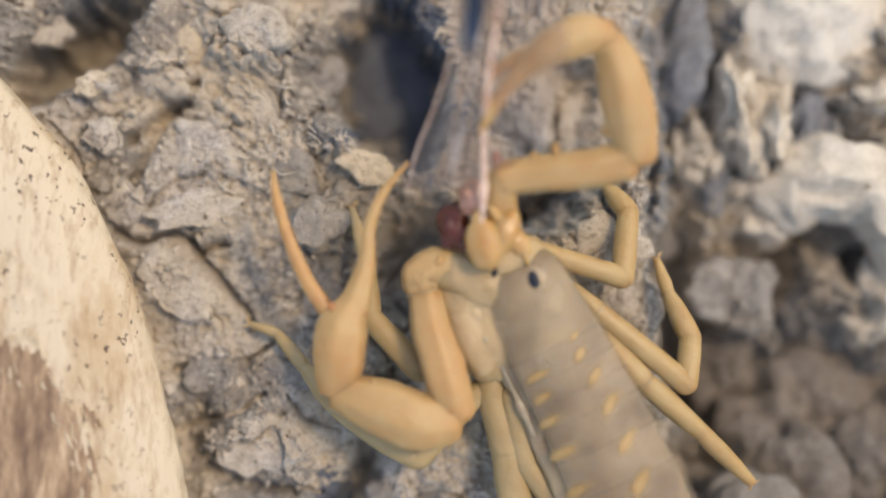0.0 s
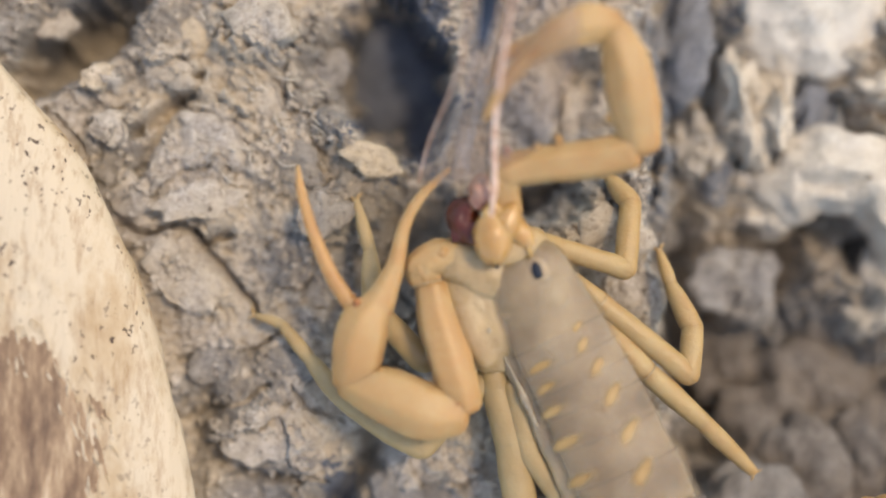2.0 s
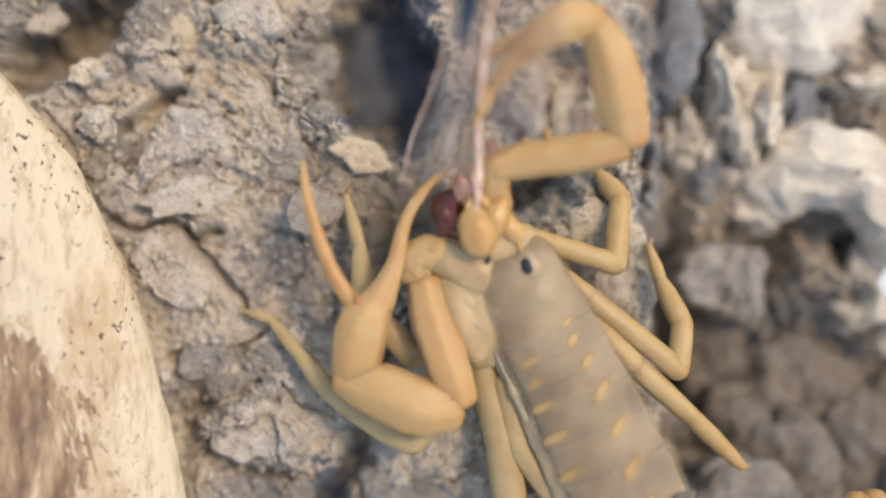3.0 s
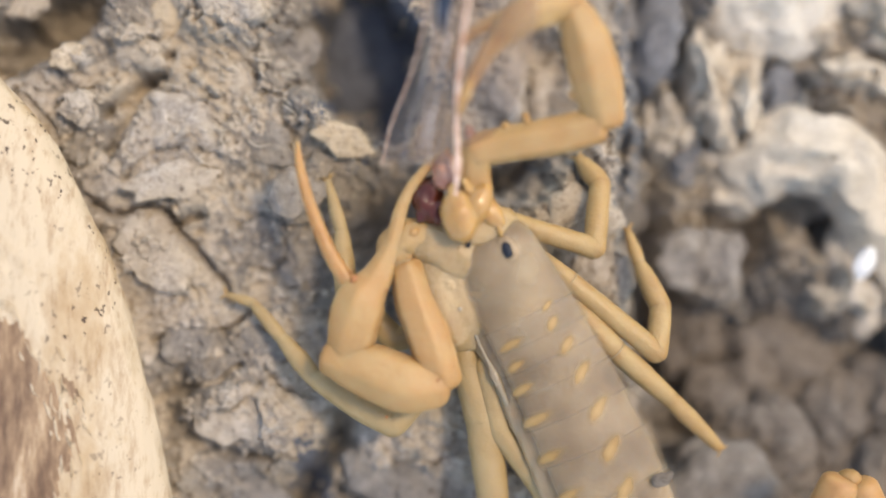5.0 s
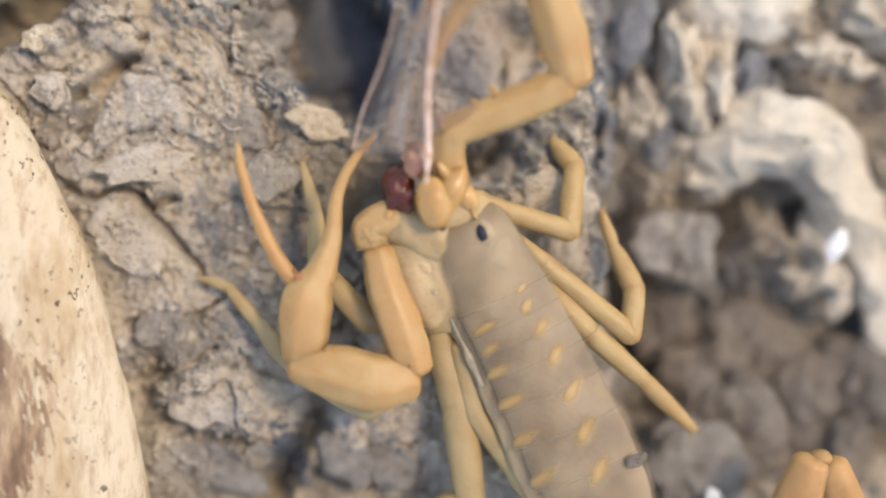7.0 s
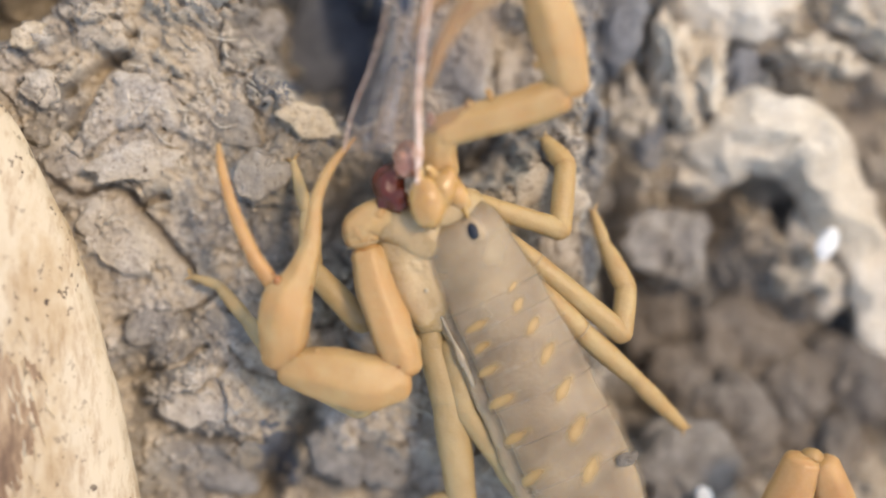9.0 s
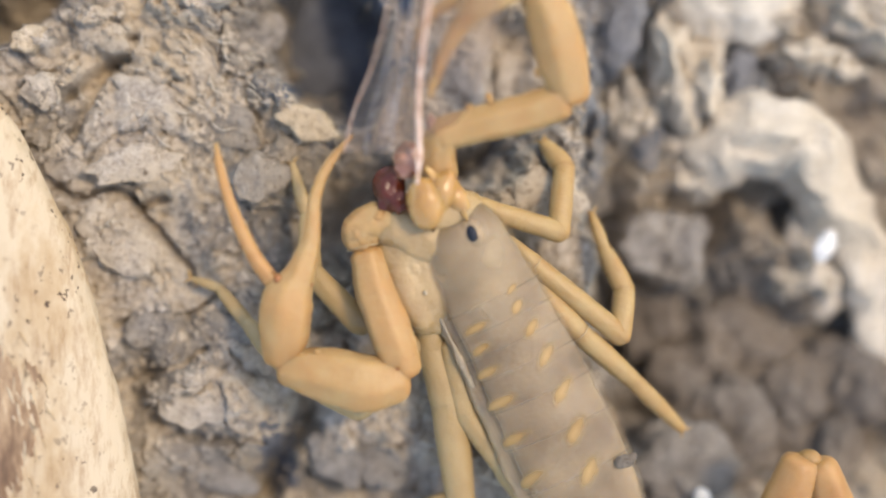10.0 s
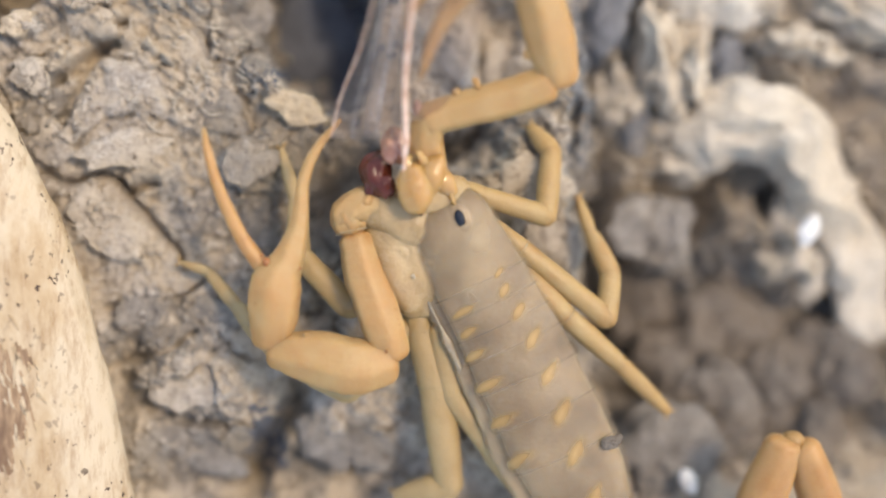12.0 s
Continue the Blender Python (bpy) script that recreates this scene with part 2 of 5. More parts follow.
INNER = inner_bark_material()


# ---- building helpers ----
PLACES = {}


def link_mesh(name, verts, faces, mat, parent, origin, label="", smooth=True):
    """One mesh object; verts in plan millimetres, origin its joint, parent a thing or part."""
    origin = Vector(origin)
    me = bpy.data.meshes.new(name)
    me.from_pydata([tuple((Vector(v) - origin) * MM) for v in verts], [], faces)
    me.validate()
    if smooth:
        me.shade_smooth()
    me.materials.append(mat)
    ob = new(name, me)
    if parent:
        ob.parent = parent
        ob.location = (origin - PLACES[parent]) * MM
    else:
        ob.location = origin * MM
    PLACES[ob] = origin
    return tagged(ob, label)


def thing(name, origin, label, category, group="", kind=""):
    ob = new(name)
    ob.empty_display_size = 0.002
    ob.location = Vector(origin) * MM
    PLACES[ob] = Vector(origin)
    return tagged(ob, label, category, group, kind)


def spline(points, steps=6):
    """A smooth run through points of any dimension."""
    p = [np.array(q, float) for q in points]
    p = [2 * p[0] - p[1]] + p + [2 * p[-1] - p[-2]]
    out = []
    for i in range(1, len(p) - 2):
        for k in range(steps):
            t = k / steps
            a, b, c, d = p[i - 1:i + 3]
            out.append(0.5 * (2 * b + (c - a) * t + (2 * a - 5 * b + 4 * c - d) * t * t + (3 * b - a - 3 * c + d) * t ** 3))
    out.append(p[-2])
    return out


def tube(points, radii, sides=14, flat=0.85, steps=5, keel=0.0, wobble=0.0, seed=0, uneven=0.035, blunt=0.55):
    """A rounded limb: a loft along points, oval (flat = height / width), closed with rounded ends. keel raises ridges along it."""
    rng = random.Random(seed)
    run = spline([(*p, r) for p, r in zip(points, radii)], steps)
    first, last = run[0].copy(), run[-1].copy()
    d0, d1 = run[0][:3] - run[1][:3], run[-1][:3] - run[-2][:3]
    d0, d1 = d0 / (np.linalg.norm(d0) + 1e-9), d1 / (np.linalg.norm(d1) + 1e-9)
    for end, d, at_start in ((first, d0, True), (last, d1, False)):
        for shrink, push in ((0.93, 0.26 * blunt), (0.78, 0.55 * blunt), (0.45, 0.78 * blunt)):
            e = end.copy()
            e[:3] += d * end[3] * push
            e[3] *= shrink
            run = [e] + run if at_start else run + [e]
    verts, faces = [], []
    for i, q in enumerate(run):
        t = Vector(run[min(i + 1, len(run) - 1)][:3] - run[max(i - 1, 0)][:3]).normalized()
        side = t.cross(Vector((0, 0, 1)))
        side = side.normalized() if side.length > 1e-4 else Vector((1, 0, 0))
        up = side.cross(t)
        c = Vector(q[:3])
        for k in range(sides):
            a = 2 * math.pi * k / sides
            r = q[3] * (1 + wobble * rng.uniform(-1, 1))
            if keel:
                flatness = (1 - math.cos(math.pi / 6) / math.cos((a + 0.26) % (math.pi / 3) - math.pi / 6)) / 0.134
                r *= 1.03 - keel * 2.2 * flatness + keel * max(0.0, 1 - flatness * 5)
            v = c + side * math.cos(a) * r + up * math.sin(a) * r * flat
            swell = noise.noise(v * 1.6) + 0.4 * noise.noise(v * 4.5)
            grit = 0.35 * abs(noise.noise(v * 9.0)) if keel else 0.0
            verts.append(v + (v - c) * uneven * (swell + 2.2 * grit))
    n = len(run)
    for i in range(n - 1):
        for k in range(sides):
            j = (k + 1) % sides
            faces.append((i * sides + k, i * sides + j, (i + 1) * sides + j, (i + 1) * sides + k))
    faces.append(tuple(range(sides))[::-1])
    faces.append(tuple(range((n - 1) * sides, n * sides)))
    return verts, faces


def ball(centre, radii, rz=0.0, seg=16, rings=10, lump=0.0, seed=0):
    """An uneven rounded body."""
    verts, faces = [], []
    m = Matrix.Rotation(radians(rz), 3, "Z")
    c = Vector(centre)
    for i in range(rings + 1):
        th = math.pi * i / rings
        for k in range(seg):
            ph = 2 * math.pi * k / seg
            d = Vector((math.sin(th) * math.cos(ph), math.sin(th) * math.sin(ph), math.cos(th)))
            s = 1 + lump * noise.noise(d * 1.7 + Vector((seed * 3.1, seed * 1.7, 0)))
            verts.append(c + m @ Vector((d.x * radii[0], d.y * radii[1], d.z * radii[2])) * s)
    for i in range(rings):
        for k in range(seg):
            j = (k + 1) % seg
            faces.append((i * seg + k, (i + 1) * seg + k, (i + 1) * seg + j, i * seg + j))
    return verts, faces


def joined(*pieces):
    verts, faces = [], []
    for v, f in pieces:
        base = len(verts)
        verts += v
        faces += [tuple(i + base for i in face) for face in f]
    return verts, faces


# ---- bark relief ----
def hashed(ix, iy, seed):
    h = (ix.astype(np.int64) * 374761393 + iy.astype(np.int64) * 668265263 + seed * 974634777) & 0xFFFFFFFF
    h = ((h ^ (h >> 13)) * 1274126177) & 0xFFFFFFFF
    return ((h ^ (h >> 16)) & 0xFFFF) / 65535.0


def grad_noise(x, y, seed=0):
    ix, iy = np.floor(x), np.floor(y)
    fx, fy = x - ix, y - iy
    u, v = fx * fx * fx * (fx * (fx * 6 - 15) + 10), fy * fy * fy * (fy * (fy * 6 - 15) + 10)

    def corner(ox, oy):
        a = hashed(ix + ox, iy + oy, seed) * 2 * np.pi
        return np.cos(a) * (fx - ox) + np.sin(a) * (fy - oy)
    top = corner(0, 0) * (1 - u) + corner(1, 0) * u
    low = corner(0, 1) * (1 - u) + corner(1, 1) * u
    return (top * (1 - v) + low * v) * 1.5


def fbm(x, y, octaves, seed=0, gain=0.5):
    s, a = 0, 1.0
    for o in range(octaves):
        s = s + a * grad_noise(x * 2 ** o + 17.3 * o, y * 2 ** o - 9.1 * o, seed + o)
        a *= gain
    return s


def cells(x, y, seed=0):
    """Distances to the nearest two seeds, and a random number, a tilt each way for the nearest cell."""
    ix, iy = np.floor(x), np.floor(y)
    f1, f2 = np.full(x.shape, 9.0), np.full(x.shape, 9.0)
    rid, dx1, dy1 = np.zeros(x.shape), np.zeros(x.shape), np.zeros(x.shape)
    for ox in (-1, 0, 1):
        for oy in (-1, 0, 1):
            cx, cy = ix + ox, iy + oy
            dx = cx + 0.1 + 0.8 * hashed(cx, cy, seed) - x
            dy = cy + 0.1 + 0.8 * hashed(cx, cy, seed + 51) - y
            d = np.sqrt(dx * dx + dy * dy)
            near = d < f1
            f2 = np.where(near, f1, np.minimum(f2, d))
            rid = np.where(near, hashed(cx, cy, seed + 97), rid)
            dx1, dy1 = np.where(near, dx, dx1), np.where(near, dy, dy1)
            f1 = np.where(near, d, f1)
    return f1, f2, rid, dx1, dy1


def mound(x, y, at, size, turn, height, edge=2.0):
    """A swelling (or, below zero, a hollow): flat-topped as edge grows."""
    c, s = math.cos(radians(turn)), math.sin(radians(turn))
    dx, dy = x - at[0], y - at[1]
    u, v = (dx * c + dy * s) / size[0], (-dx * s + dy * c) / size[1]
    return height * np.exp(-(u * u + v * v) ** (edge / 2))


def away(x, y, line):
    """Distance to a run of straight pieces."""
    best = np.full(x.shape, 1e9)
    for (ax, ay), (bx, by) in zip(line, line[1:]):
        dx, dy = bx - ax, by - ay
        t = np.clip(((x - ax) * dx + (y - ay) * dy) / (dx * dx + dy * dy), 0, 1)
        best = np.minimum(best, np.hypot(x - ax - t * dx, y - ay - t * dy))
    return best


CRACKS = [
    ([(-13.54, 0.83), (-12.5, 0.25), (-11.12, 0.67), (-10.2, 0.3), (-9.93, -0.21), (-8.94, 0.21)], 0.16, 1.1),
    ([(-10.32, 0.25), (-9.47, -0.9), (-8.71, -1.82), (-7.91, -2.73), (-7.68, -3.31)], 0.14, 1.0),
    ([(-12.85, 4.39), (-12, 4.96), (-11.12, 5.88), (-10.43, 6.11)], 0.22, 1.1),
    ([(-12.73, 2.55), (-12.16, 3.93), (-11.12, 5.77)], 0.26, 0.9),
    ([(-11.12, 5.77), (-9.97, 4.73), (-8.14, 3.93)], 0.07, 0.5),
    ([(-14.57, 4.62), (-13.99, 5.19), (-13.31, 5.42)], 0.10, 0.7),
    ([(-11.12, -5.03), (-9.28, -4.57), (-7.91, -4.57), (-7.1, -4.11)], 0.10, 0.6),
    ([(-10.2, -7.1), (-8.36, -6.64), (-7.22, -5.95)], 0.10, 0.6),
    ([(-3.08, -8.02), (-3.31, -9.17), (-4.46, -10.55), (-5.15, -12.62)], 0.55, 2.3),
    ([(-9.74, -8.94), (-8.14, -9.63), (-6.07, -9.86)], 0.18, 0.8),
    ([(-12.5, 7.38), (-10.89, 6.46), (-10.09, 6.92)], 0.12, 0.8),
    ([(-9.05, 8.07), (-7.91, 8.76), (-7.22, 9.67)], 0.06, 0.4),
    ([(-6.3, -5.95), (-5.61, -6.87), (-4.23, -7.33)], 0.06, 0.5),
    ([(8.76, 3.7), (8.64, 0.48), (9.1, -1.36)], 0.28, 1.6),
    ([(4.62, 2.55), (3.36, 1.4), (2.67, 1.86)], 0.3, 1.4),
    ([(4.73, 6.46), (4.96, 5.08), (4.62, 3.7)], 0.12, 0.8),
]


def relief(x, y):
    """The bark's height in millimetres over its plan."""
    wx, wy = x + 0.55 * fbm(x * 0.35, y * 0.35, 3, 5), y + 0.55 * fbm(x * 0.35, y * 0.35, 3, 25)
    sx, sy = wx + 0.10 * fbm(x * 2.2, y * 2.2, 2, 35), wy + 0.10 * fbm(x * 2.2, y * 2.2, 2, 45)
    z = 0.55 * fbm(x * 0.18, y * 0.18, 3, 2)
    f1, f2, rid, dx, dy = cells(sx / 3.1, sy / 2.5, 3)
    show = np.clip(0.5 + 1.2 * fbm(x * 0.3, y * 0.3, 2, 95), 0, 1)
    z = z + 0.34 * (rid - 0.5) + (rid * 7 % 1 - 0.5) * dx * 0.65 + (rid * 13 % 1 - 0.5) * dy * 0.65
    z = z - 0.42 * np.exp(-((f2 - f1) / 0.028) ** 2) * show
    f1, f2, rid, dx, dy = cells(sx / 0.9, sy / 0.7, 8)
    z = z + 0.12 * (rid - 0.5) * (0.3 + show) + (rid * 7 % 1 - 0.5) * dx * 0.30 - 0.09 * np.exp(-((f2 - f1) / 0.06) ** 2) * rid
    z = z + 0.26 * fbm(x * 0.7, y * 0.7, 3, 60) - 0.13 * np.abs(fbm(sx * 1.3, sy * 1.3, 4, 66, 0.6)) + 0.11 * fbm(sx * 4.0, sy * 4.0, 4, 70, 0.65)
    z = z - 0.35 * np.clip(fbm(x * 1.6, y * 1.6, 3, 80) - 0.25, 0, 1)
    # fibrous streaks slanting across the upper slab
    u, v = x * 0.80 - y * 0.60, x * 0.60 + y * 0.80
    z = z + mound(x, y, (-6.99, 6), (5.0, 2.6), -36, 0.24, 2.0) * fbm(u * 0.7, v * 3.6, 4, 150, 0.6)
    for line, width, depth in CRACKS:
        d = away(wx * 0.25 + x * 0.75 + 0.08 * fbm(x * 3, y * 3, 2, 90), wy * 0.25 + y * 0.75, line)
        z = z - depth * np.exp(-(d / width) ** 2)
    far = np.clip((x - 8.6 + 0.5 * fbm(x * 0.5, y * 0.5, 2, 105)) / 1.6, 0, 1) * np.clip((y + 16) / 5.0, 0.4, 1)
    f1, f2, rid, dx, dy = cells(sx / 1.5 + 0.4 * fbm(x * 0.8, y * 0.8, 3, 117), sy / 1.2, 12)
    crumbly = 0.9 * (rid - 0.5) + (rid * 7 % 1 - 0.5) * dx * 1.6 + (rid * 13 % 1 - 0.5) * dy * 1.6 - 0.45 * np.abs(fbm(x * 2.2, y * 2.2, 4, 118, 0.65))
    z = z - 4.2 * far + far * (1.1 * fbm(x * 0.4, y * 0.4, 4, 110) - 0.8 * np.abs(fbm(x * 0.8, y * 0.8, 4, 115, 0.6)) + 0.6 * crumbly)
    jx = wx * 0.6 + x * 0.4 + 0.30 * fbm(x * 1.1, y * 1.1, 4, 130, 0.6)
    jy = wy * 0.6 + y * 0.4 + 0.30 * fbm(x * 1.1, y * 1.1, 4, 140, 0.6)
    for at, size, turn, height, edge in FORMS:
        z = z + mound(jx, jy, at, size, turn, height, edge)
    return z


FORMS = [
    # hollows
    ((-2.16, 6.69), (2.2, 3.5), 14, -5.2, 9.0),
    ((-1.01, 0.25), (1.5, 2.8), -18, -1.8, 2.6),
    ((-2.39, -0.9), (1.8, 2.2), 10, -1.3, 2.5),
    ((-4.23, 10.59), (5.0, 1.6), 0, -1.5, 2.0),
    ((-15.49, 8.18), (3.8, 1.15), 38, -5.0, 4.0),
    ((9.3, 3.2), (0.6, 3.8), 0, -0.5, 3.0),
    ((10.48, -2.73), (1.1, 3.4), 20, -3.0, 3.0),
    ((12.55, -6.41), (3.2, 2.2), -38, -3.0, 3.0),
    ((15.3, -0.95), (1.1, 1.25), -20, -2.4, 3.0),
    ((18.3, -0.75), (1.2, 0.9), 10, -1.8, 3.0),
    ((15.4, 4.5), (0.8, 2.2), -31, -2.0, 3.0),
    ((8.41, 7.84), (1.2, 3.0), -20, -1.2, 3.0),
    ((17.83, -7.33), (4.0, 2.4), -20, -2.4, 2.0),
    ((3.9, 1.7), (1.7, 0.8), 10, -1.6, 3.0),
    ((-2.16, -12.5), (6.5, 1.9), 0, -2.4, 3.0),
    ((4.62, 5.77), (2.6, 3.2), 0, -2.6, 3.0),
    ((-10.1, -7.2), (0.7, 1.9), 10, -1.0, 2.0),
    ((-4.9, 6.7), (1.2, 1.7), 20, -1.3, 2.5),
    # swellings
    ((-7.91, 8.76), (2.0, 1.3), -15, 1.2, 4.0),
    ((-11.12, 7.15), (1.4, 0.9), -30, 0.9, 4.0),
    ((-14.11, 6.69), (0.8, 0.6), 30, 1.1, 2.5),
    ((-13.65, 4.62), (0.9, 0.7), -60, 0.8, 4.0),
    ((-10.78, -1.36), (2.0, 1.0), -40, 0.55, 4.0),
    ((-3.31, 3.93), (2.2, 0.8), -24, 1.3, 3.0),
    ((-5.15, 0.94), (1.6, 1.2), 30, 0.4, 4.0),
    ((-7.68, -8.02), (2.0, 1.2), -10, 0.7, 4.0),
    ((6.34, 0.48), (2.2, 2.4), 0, 0.5, 4.0),
    ((4.04, 6), (1.0, 2.2), 20, 0.9, 4.0),
    ((11.86, -1.82), (1.6, 1.7), 0, 1.6, 3.0),
    ((12.75, 5.9), (0.75, 2.3), 6, 2.3, 4.0),
    ((13.95, 5.1), (0.7, 1.7), -8, 1.7, 4.0),
    ((11.2, 2.9), (1.2, 2.3), 0, 0.9, 3.0),
    ((13.8, 1.85), (1.1, 1.0), 0, 1.3, 4.0),
    ((15.5, 9.9), (2.8, 2.4), -20, 1.8, 3.0),
    ((19.6, 6.4), (1.7, 0.8), -12, 1.5, 3.0),
    ((18.3, 5.3), (0.3, 2.2), 42, 1.3, 2.0),
    ((17.14, -4.11), (2.4, 1.8), 30, 1.0, 3.0),
    ((12.78, -9.86), (2.6, 1.8), 0, 0.6, 3.0),
]


def relief_at(px, py):
    return float(relief(np.array([float(px)]), np.array([float(py)]))[0])


def sheet(name, x0, x1, y0, y1, nx, ny, height, mat):
    xs, ys = np.meshgrid(np.linspace(x0, x1, nx), np.linspace(y0, y1, ny))
    zs = height(xs, ys)
    co = (np.stack([xs, ys, zs], -1).reshape(-1, 3) * MM).astype(np.float32)
    i = np.arange(nx * ny).reshape(ny, nx)
    quads = np.stack([i[:-1, :-1], i[:-1, 1:], i[1:, 1:], i[1:, :-1]], -1).reshape(-1, 4)
    me = bpy.data.meshes.new(name)
    me.vertices.add(len(co))
    me.vertices.foreach_set("co", co.ravel())
    me.loops.add(quads.size)
    me.loops.foreach_set("vertex_index", quads.ravel().astype(np.int32))
    me.polygons.add(len(quads))
    me.polygons.foreach_set("loop_start", np.arange(0, quads.size, 4, dtype=np.int32))
    me.update(calc_edges=True)
    me.shade_smooth()
    me.materials.append(mat)
    ob = new(name, me)
    PLACES[ob] = Vector((0, 0, 0))
    return ob


def far_height(x, y):
    """Rough bark that sinks below the near sheet under it and falls away to the soil."""
    inside = np.clip(np.minimum(np.minimum(x + 24, 28 - x), np.minimum(y + 17, 15 - y)) / 2.0, 0, 1)
    out = np.clip(np.hypot(x / 1.5, y) - 34, 0, 60)
    return 0.8 * fbm(x * 0.15, y * 0.15, 4, 2) - 0.3 - 13.0 * inside - np.minimum(out * 0.55, 24)


bark = tagged(sheet("ground", -26, 30, -19, 17, 760, 490, relief, BARK),
              "weathered grey-brown tree bark, cracked into rough plates", "bark", kind="structure")


def bark_spots(ob, nx, ny, x0, x1, y0, y1, spots):
    """Gives the faces inside uneven spots another bark: stained, pale, or darkened for shade."""
    xs, ys = np.meshgrid(np.linspace(x0, x1, nx)[:-1], np.linspace(y0, y1, ny)[:-1])
    index = np.zeros(xs.shape, np.int32)
    for mat, at, size in spots:
        if mat.name not in ob.data.materials:
            ob.data.materials.append(mat)
        inside = np.hypot((xs - at[0]) / size[0], (ys - at[1]) / size[1]) + 0.55 * fbm(xs * 0.5, ys * 0.5, 5, 210, 0.65) + 0.4 * fbm(xs * 2.5, ys * 2.5, 3, 220, 0.7) < 1
        index[inside] = ob.data.materials.find(mat.name)
    ob.data.polygons.foreach_set("material_index", index.ravel())


# Spots in hollows, clefts and the crack carry shade in their bark colour.
bark_spots(bark, 760, 490, -26, 30, -19, 17, [(STAIN_SHADE, (-3.31, -0.21), (4.0, 3.9)), (STAIN_SHADE, (-9.05, -5.95), (2.2, 1.4)), (STAIN_SHADE, (5.88, 2.55), (2.6, 2.6)), (STAIN_SHADE, (-15.72, 8.53), (4.4, 2.3)), (STAIN_SHADE, (-9.9, -7.6), (1.1, 2.6)), (STAIN_SHADE, (-4.5, -11.2), (4.6, 2.0)), (STAIN_SHADE, (-8.4, -11.0), (3.2, 2.0)), (STAIN_SHADE, (4.0, 1.7), (1.5, 0.8)), (STAIN_SHADE, (-4.9, 6.9), (1.4, 2.2)), (SLATE_SHADE, (-4.5, -10.9), (0.8, 1.7)),
                                         (STAIN_SHADE, (-13.54, 3.01), (1.2, 2.0)), (SLATE_SHADE, (-1.75, 7.1), (2.0, 3.5)),  (COOL_SHADE, (9.44, 4.39), (1.2, 4.2)), (COOL_SHADE, (11.4, 9.2), (2.2, 3.2)),
                                         (CRAG, (11.4, 2.9), (1.9, 2.8)), (PALE, (15.5, 9.9), (3.0, 2.8)), (PALE, (13.3, 5.5), (1.7, 2.8)), (PALE, (13.8, 1.9), (1.5, 1.2)), (COOL_SHADE, (15.5, 4.6), (1.2, 2.0)),
                                         (PALE, (19.6, 6.4), (2.0, 0.9)), (SHADE_DARK, (15.3, -1.0), (1.5, 1.5)), (SHADE_DARK, (18.3, -0.8), (1.0, 0.8)), (GREYB, (17.5, -7.5), (7.5, 4.5))])
skirt = tagged(sheet("ground_bark_edge", -90, 90, -60, 60, 260, 180, far_height, BARK),
               "rougher outer bark round the feeding place", "bark", kind="structure")


def soil_height(x, y):
    r = np.hypot(x, y)
    return -22.0 + np.clip(r / 400, 0, 1) * 6.0 * fbm(x * 0.004, y * 0.004, 3, 7)


soil = tagged(sheet("ground_soil", -20000, 20000, -20000, 20000, 160, 160, soil_height, SOIL),
              "dark bare soil under the bark", "soil", kind="structure")


# ---- loose plates, crumbs and fibres of the bark ----
def flake(at, size, turn, thick, tilt=(0, 0), seed=0, mat=None):
    """A ragged plate of bark with a worn top and broken sides."""
    rings, seg = 9, 44
    px, py = at
    base = relief_at(px, py)
    thick *= 0.38
    tilt = (tilt[0] + 0.10 * math.sin(seed * 2.1), tilt[1] + 0.10 * math.cos(seed * 3.7))
    c, s = math.cos(radians(turn)), math.sin(radians(turn))
    verts, faces = [], []
    for i in range(rings + 1):
        for k in range(seg):
            a = 2 * math.pi * k / seg
            d = Vector((math.cos(a), math.sin(a), 0))
            rim = 0.92 + 0.34 * noise.noise(d * 1.5 + Vector((seed * 2.3, 0, 0))) + 0.10 * noise.noise(d * 5 + Vector((0, seed * 1.3, 0)))
            corner = 1 / max(abs(math.cos(a)) ** 1.6 + abs(math.sin(a)) ** 1.6, 0.6) ** 0.45
            if i < rings - 1:
                r, h = (i / (rings - 2)) * rim * corner, 1.0
            else:
                r, h = rim * corner * (1.03 if i == rings - 1 else 1.12), (0.35 if i == rings - 1 else -1.5)
            u, v = math.cos(a) * r * size[0], math.sin(a) * r * size[1]
            x, y = px + u * c - v * s, py + u * s + v * c
            z = base + thick * h + tilt[0] * u + tilt[1] * v
            if h == 1.0:
                q = Vector((x, y, seed))
                z += 0.16 * noise.noise(q * 0.9) + 0.10 * noise.noise(q * 2.4) + 0.05 * noise.noise(q * 6) - 0.10 * (i / (rings - 2)) ** 4
            verts.append((x, y, z))
    for i in range(rings):
        for k in range(seg):
            j = (k + 1) % seg
            faces.append((i * seg + k, (i + 1) * seg + k, (i + 1) * seg + j, i * seg + j))
    return link_mesh("bark_flake", verts, faces, mat or BARK, bark, (px, py, base))


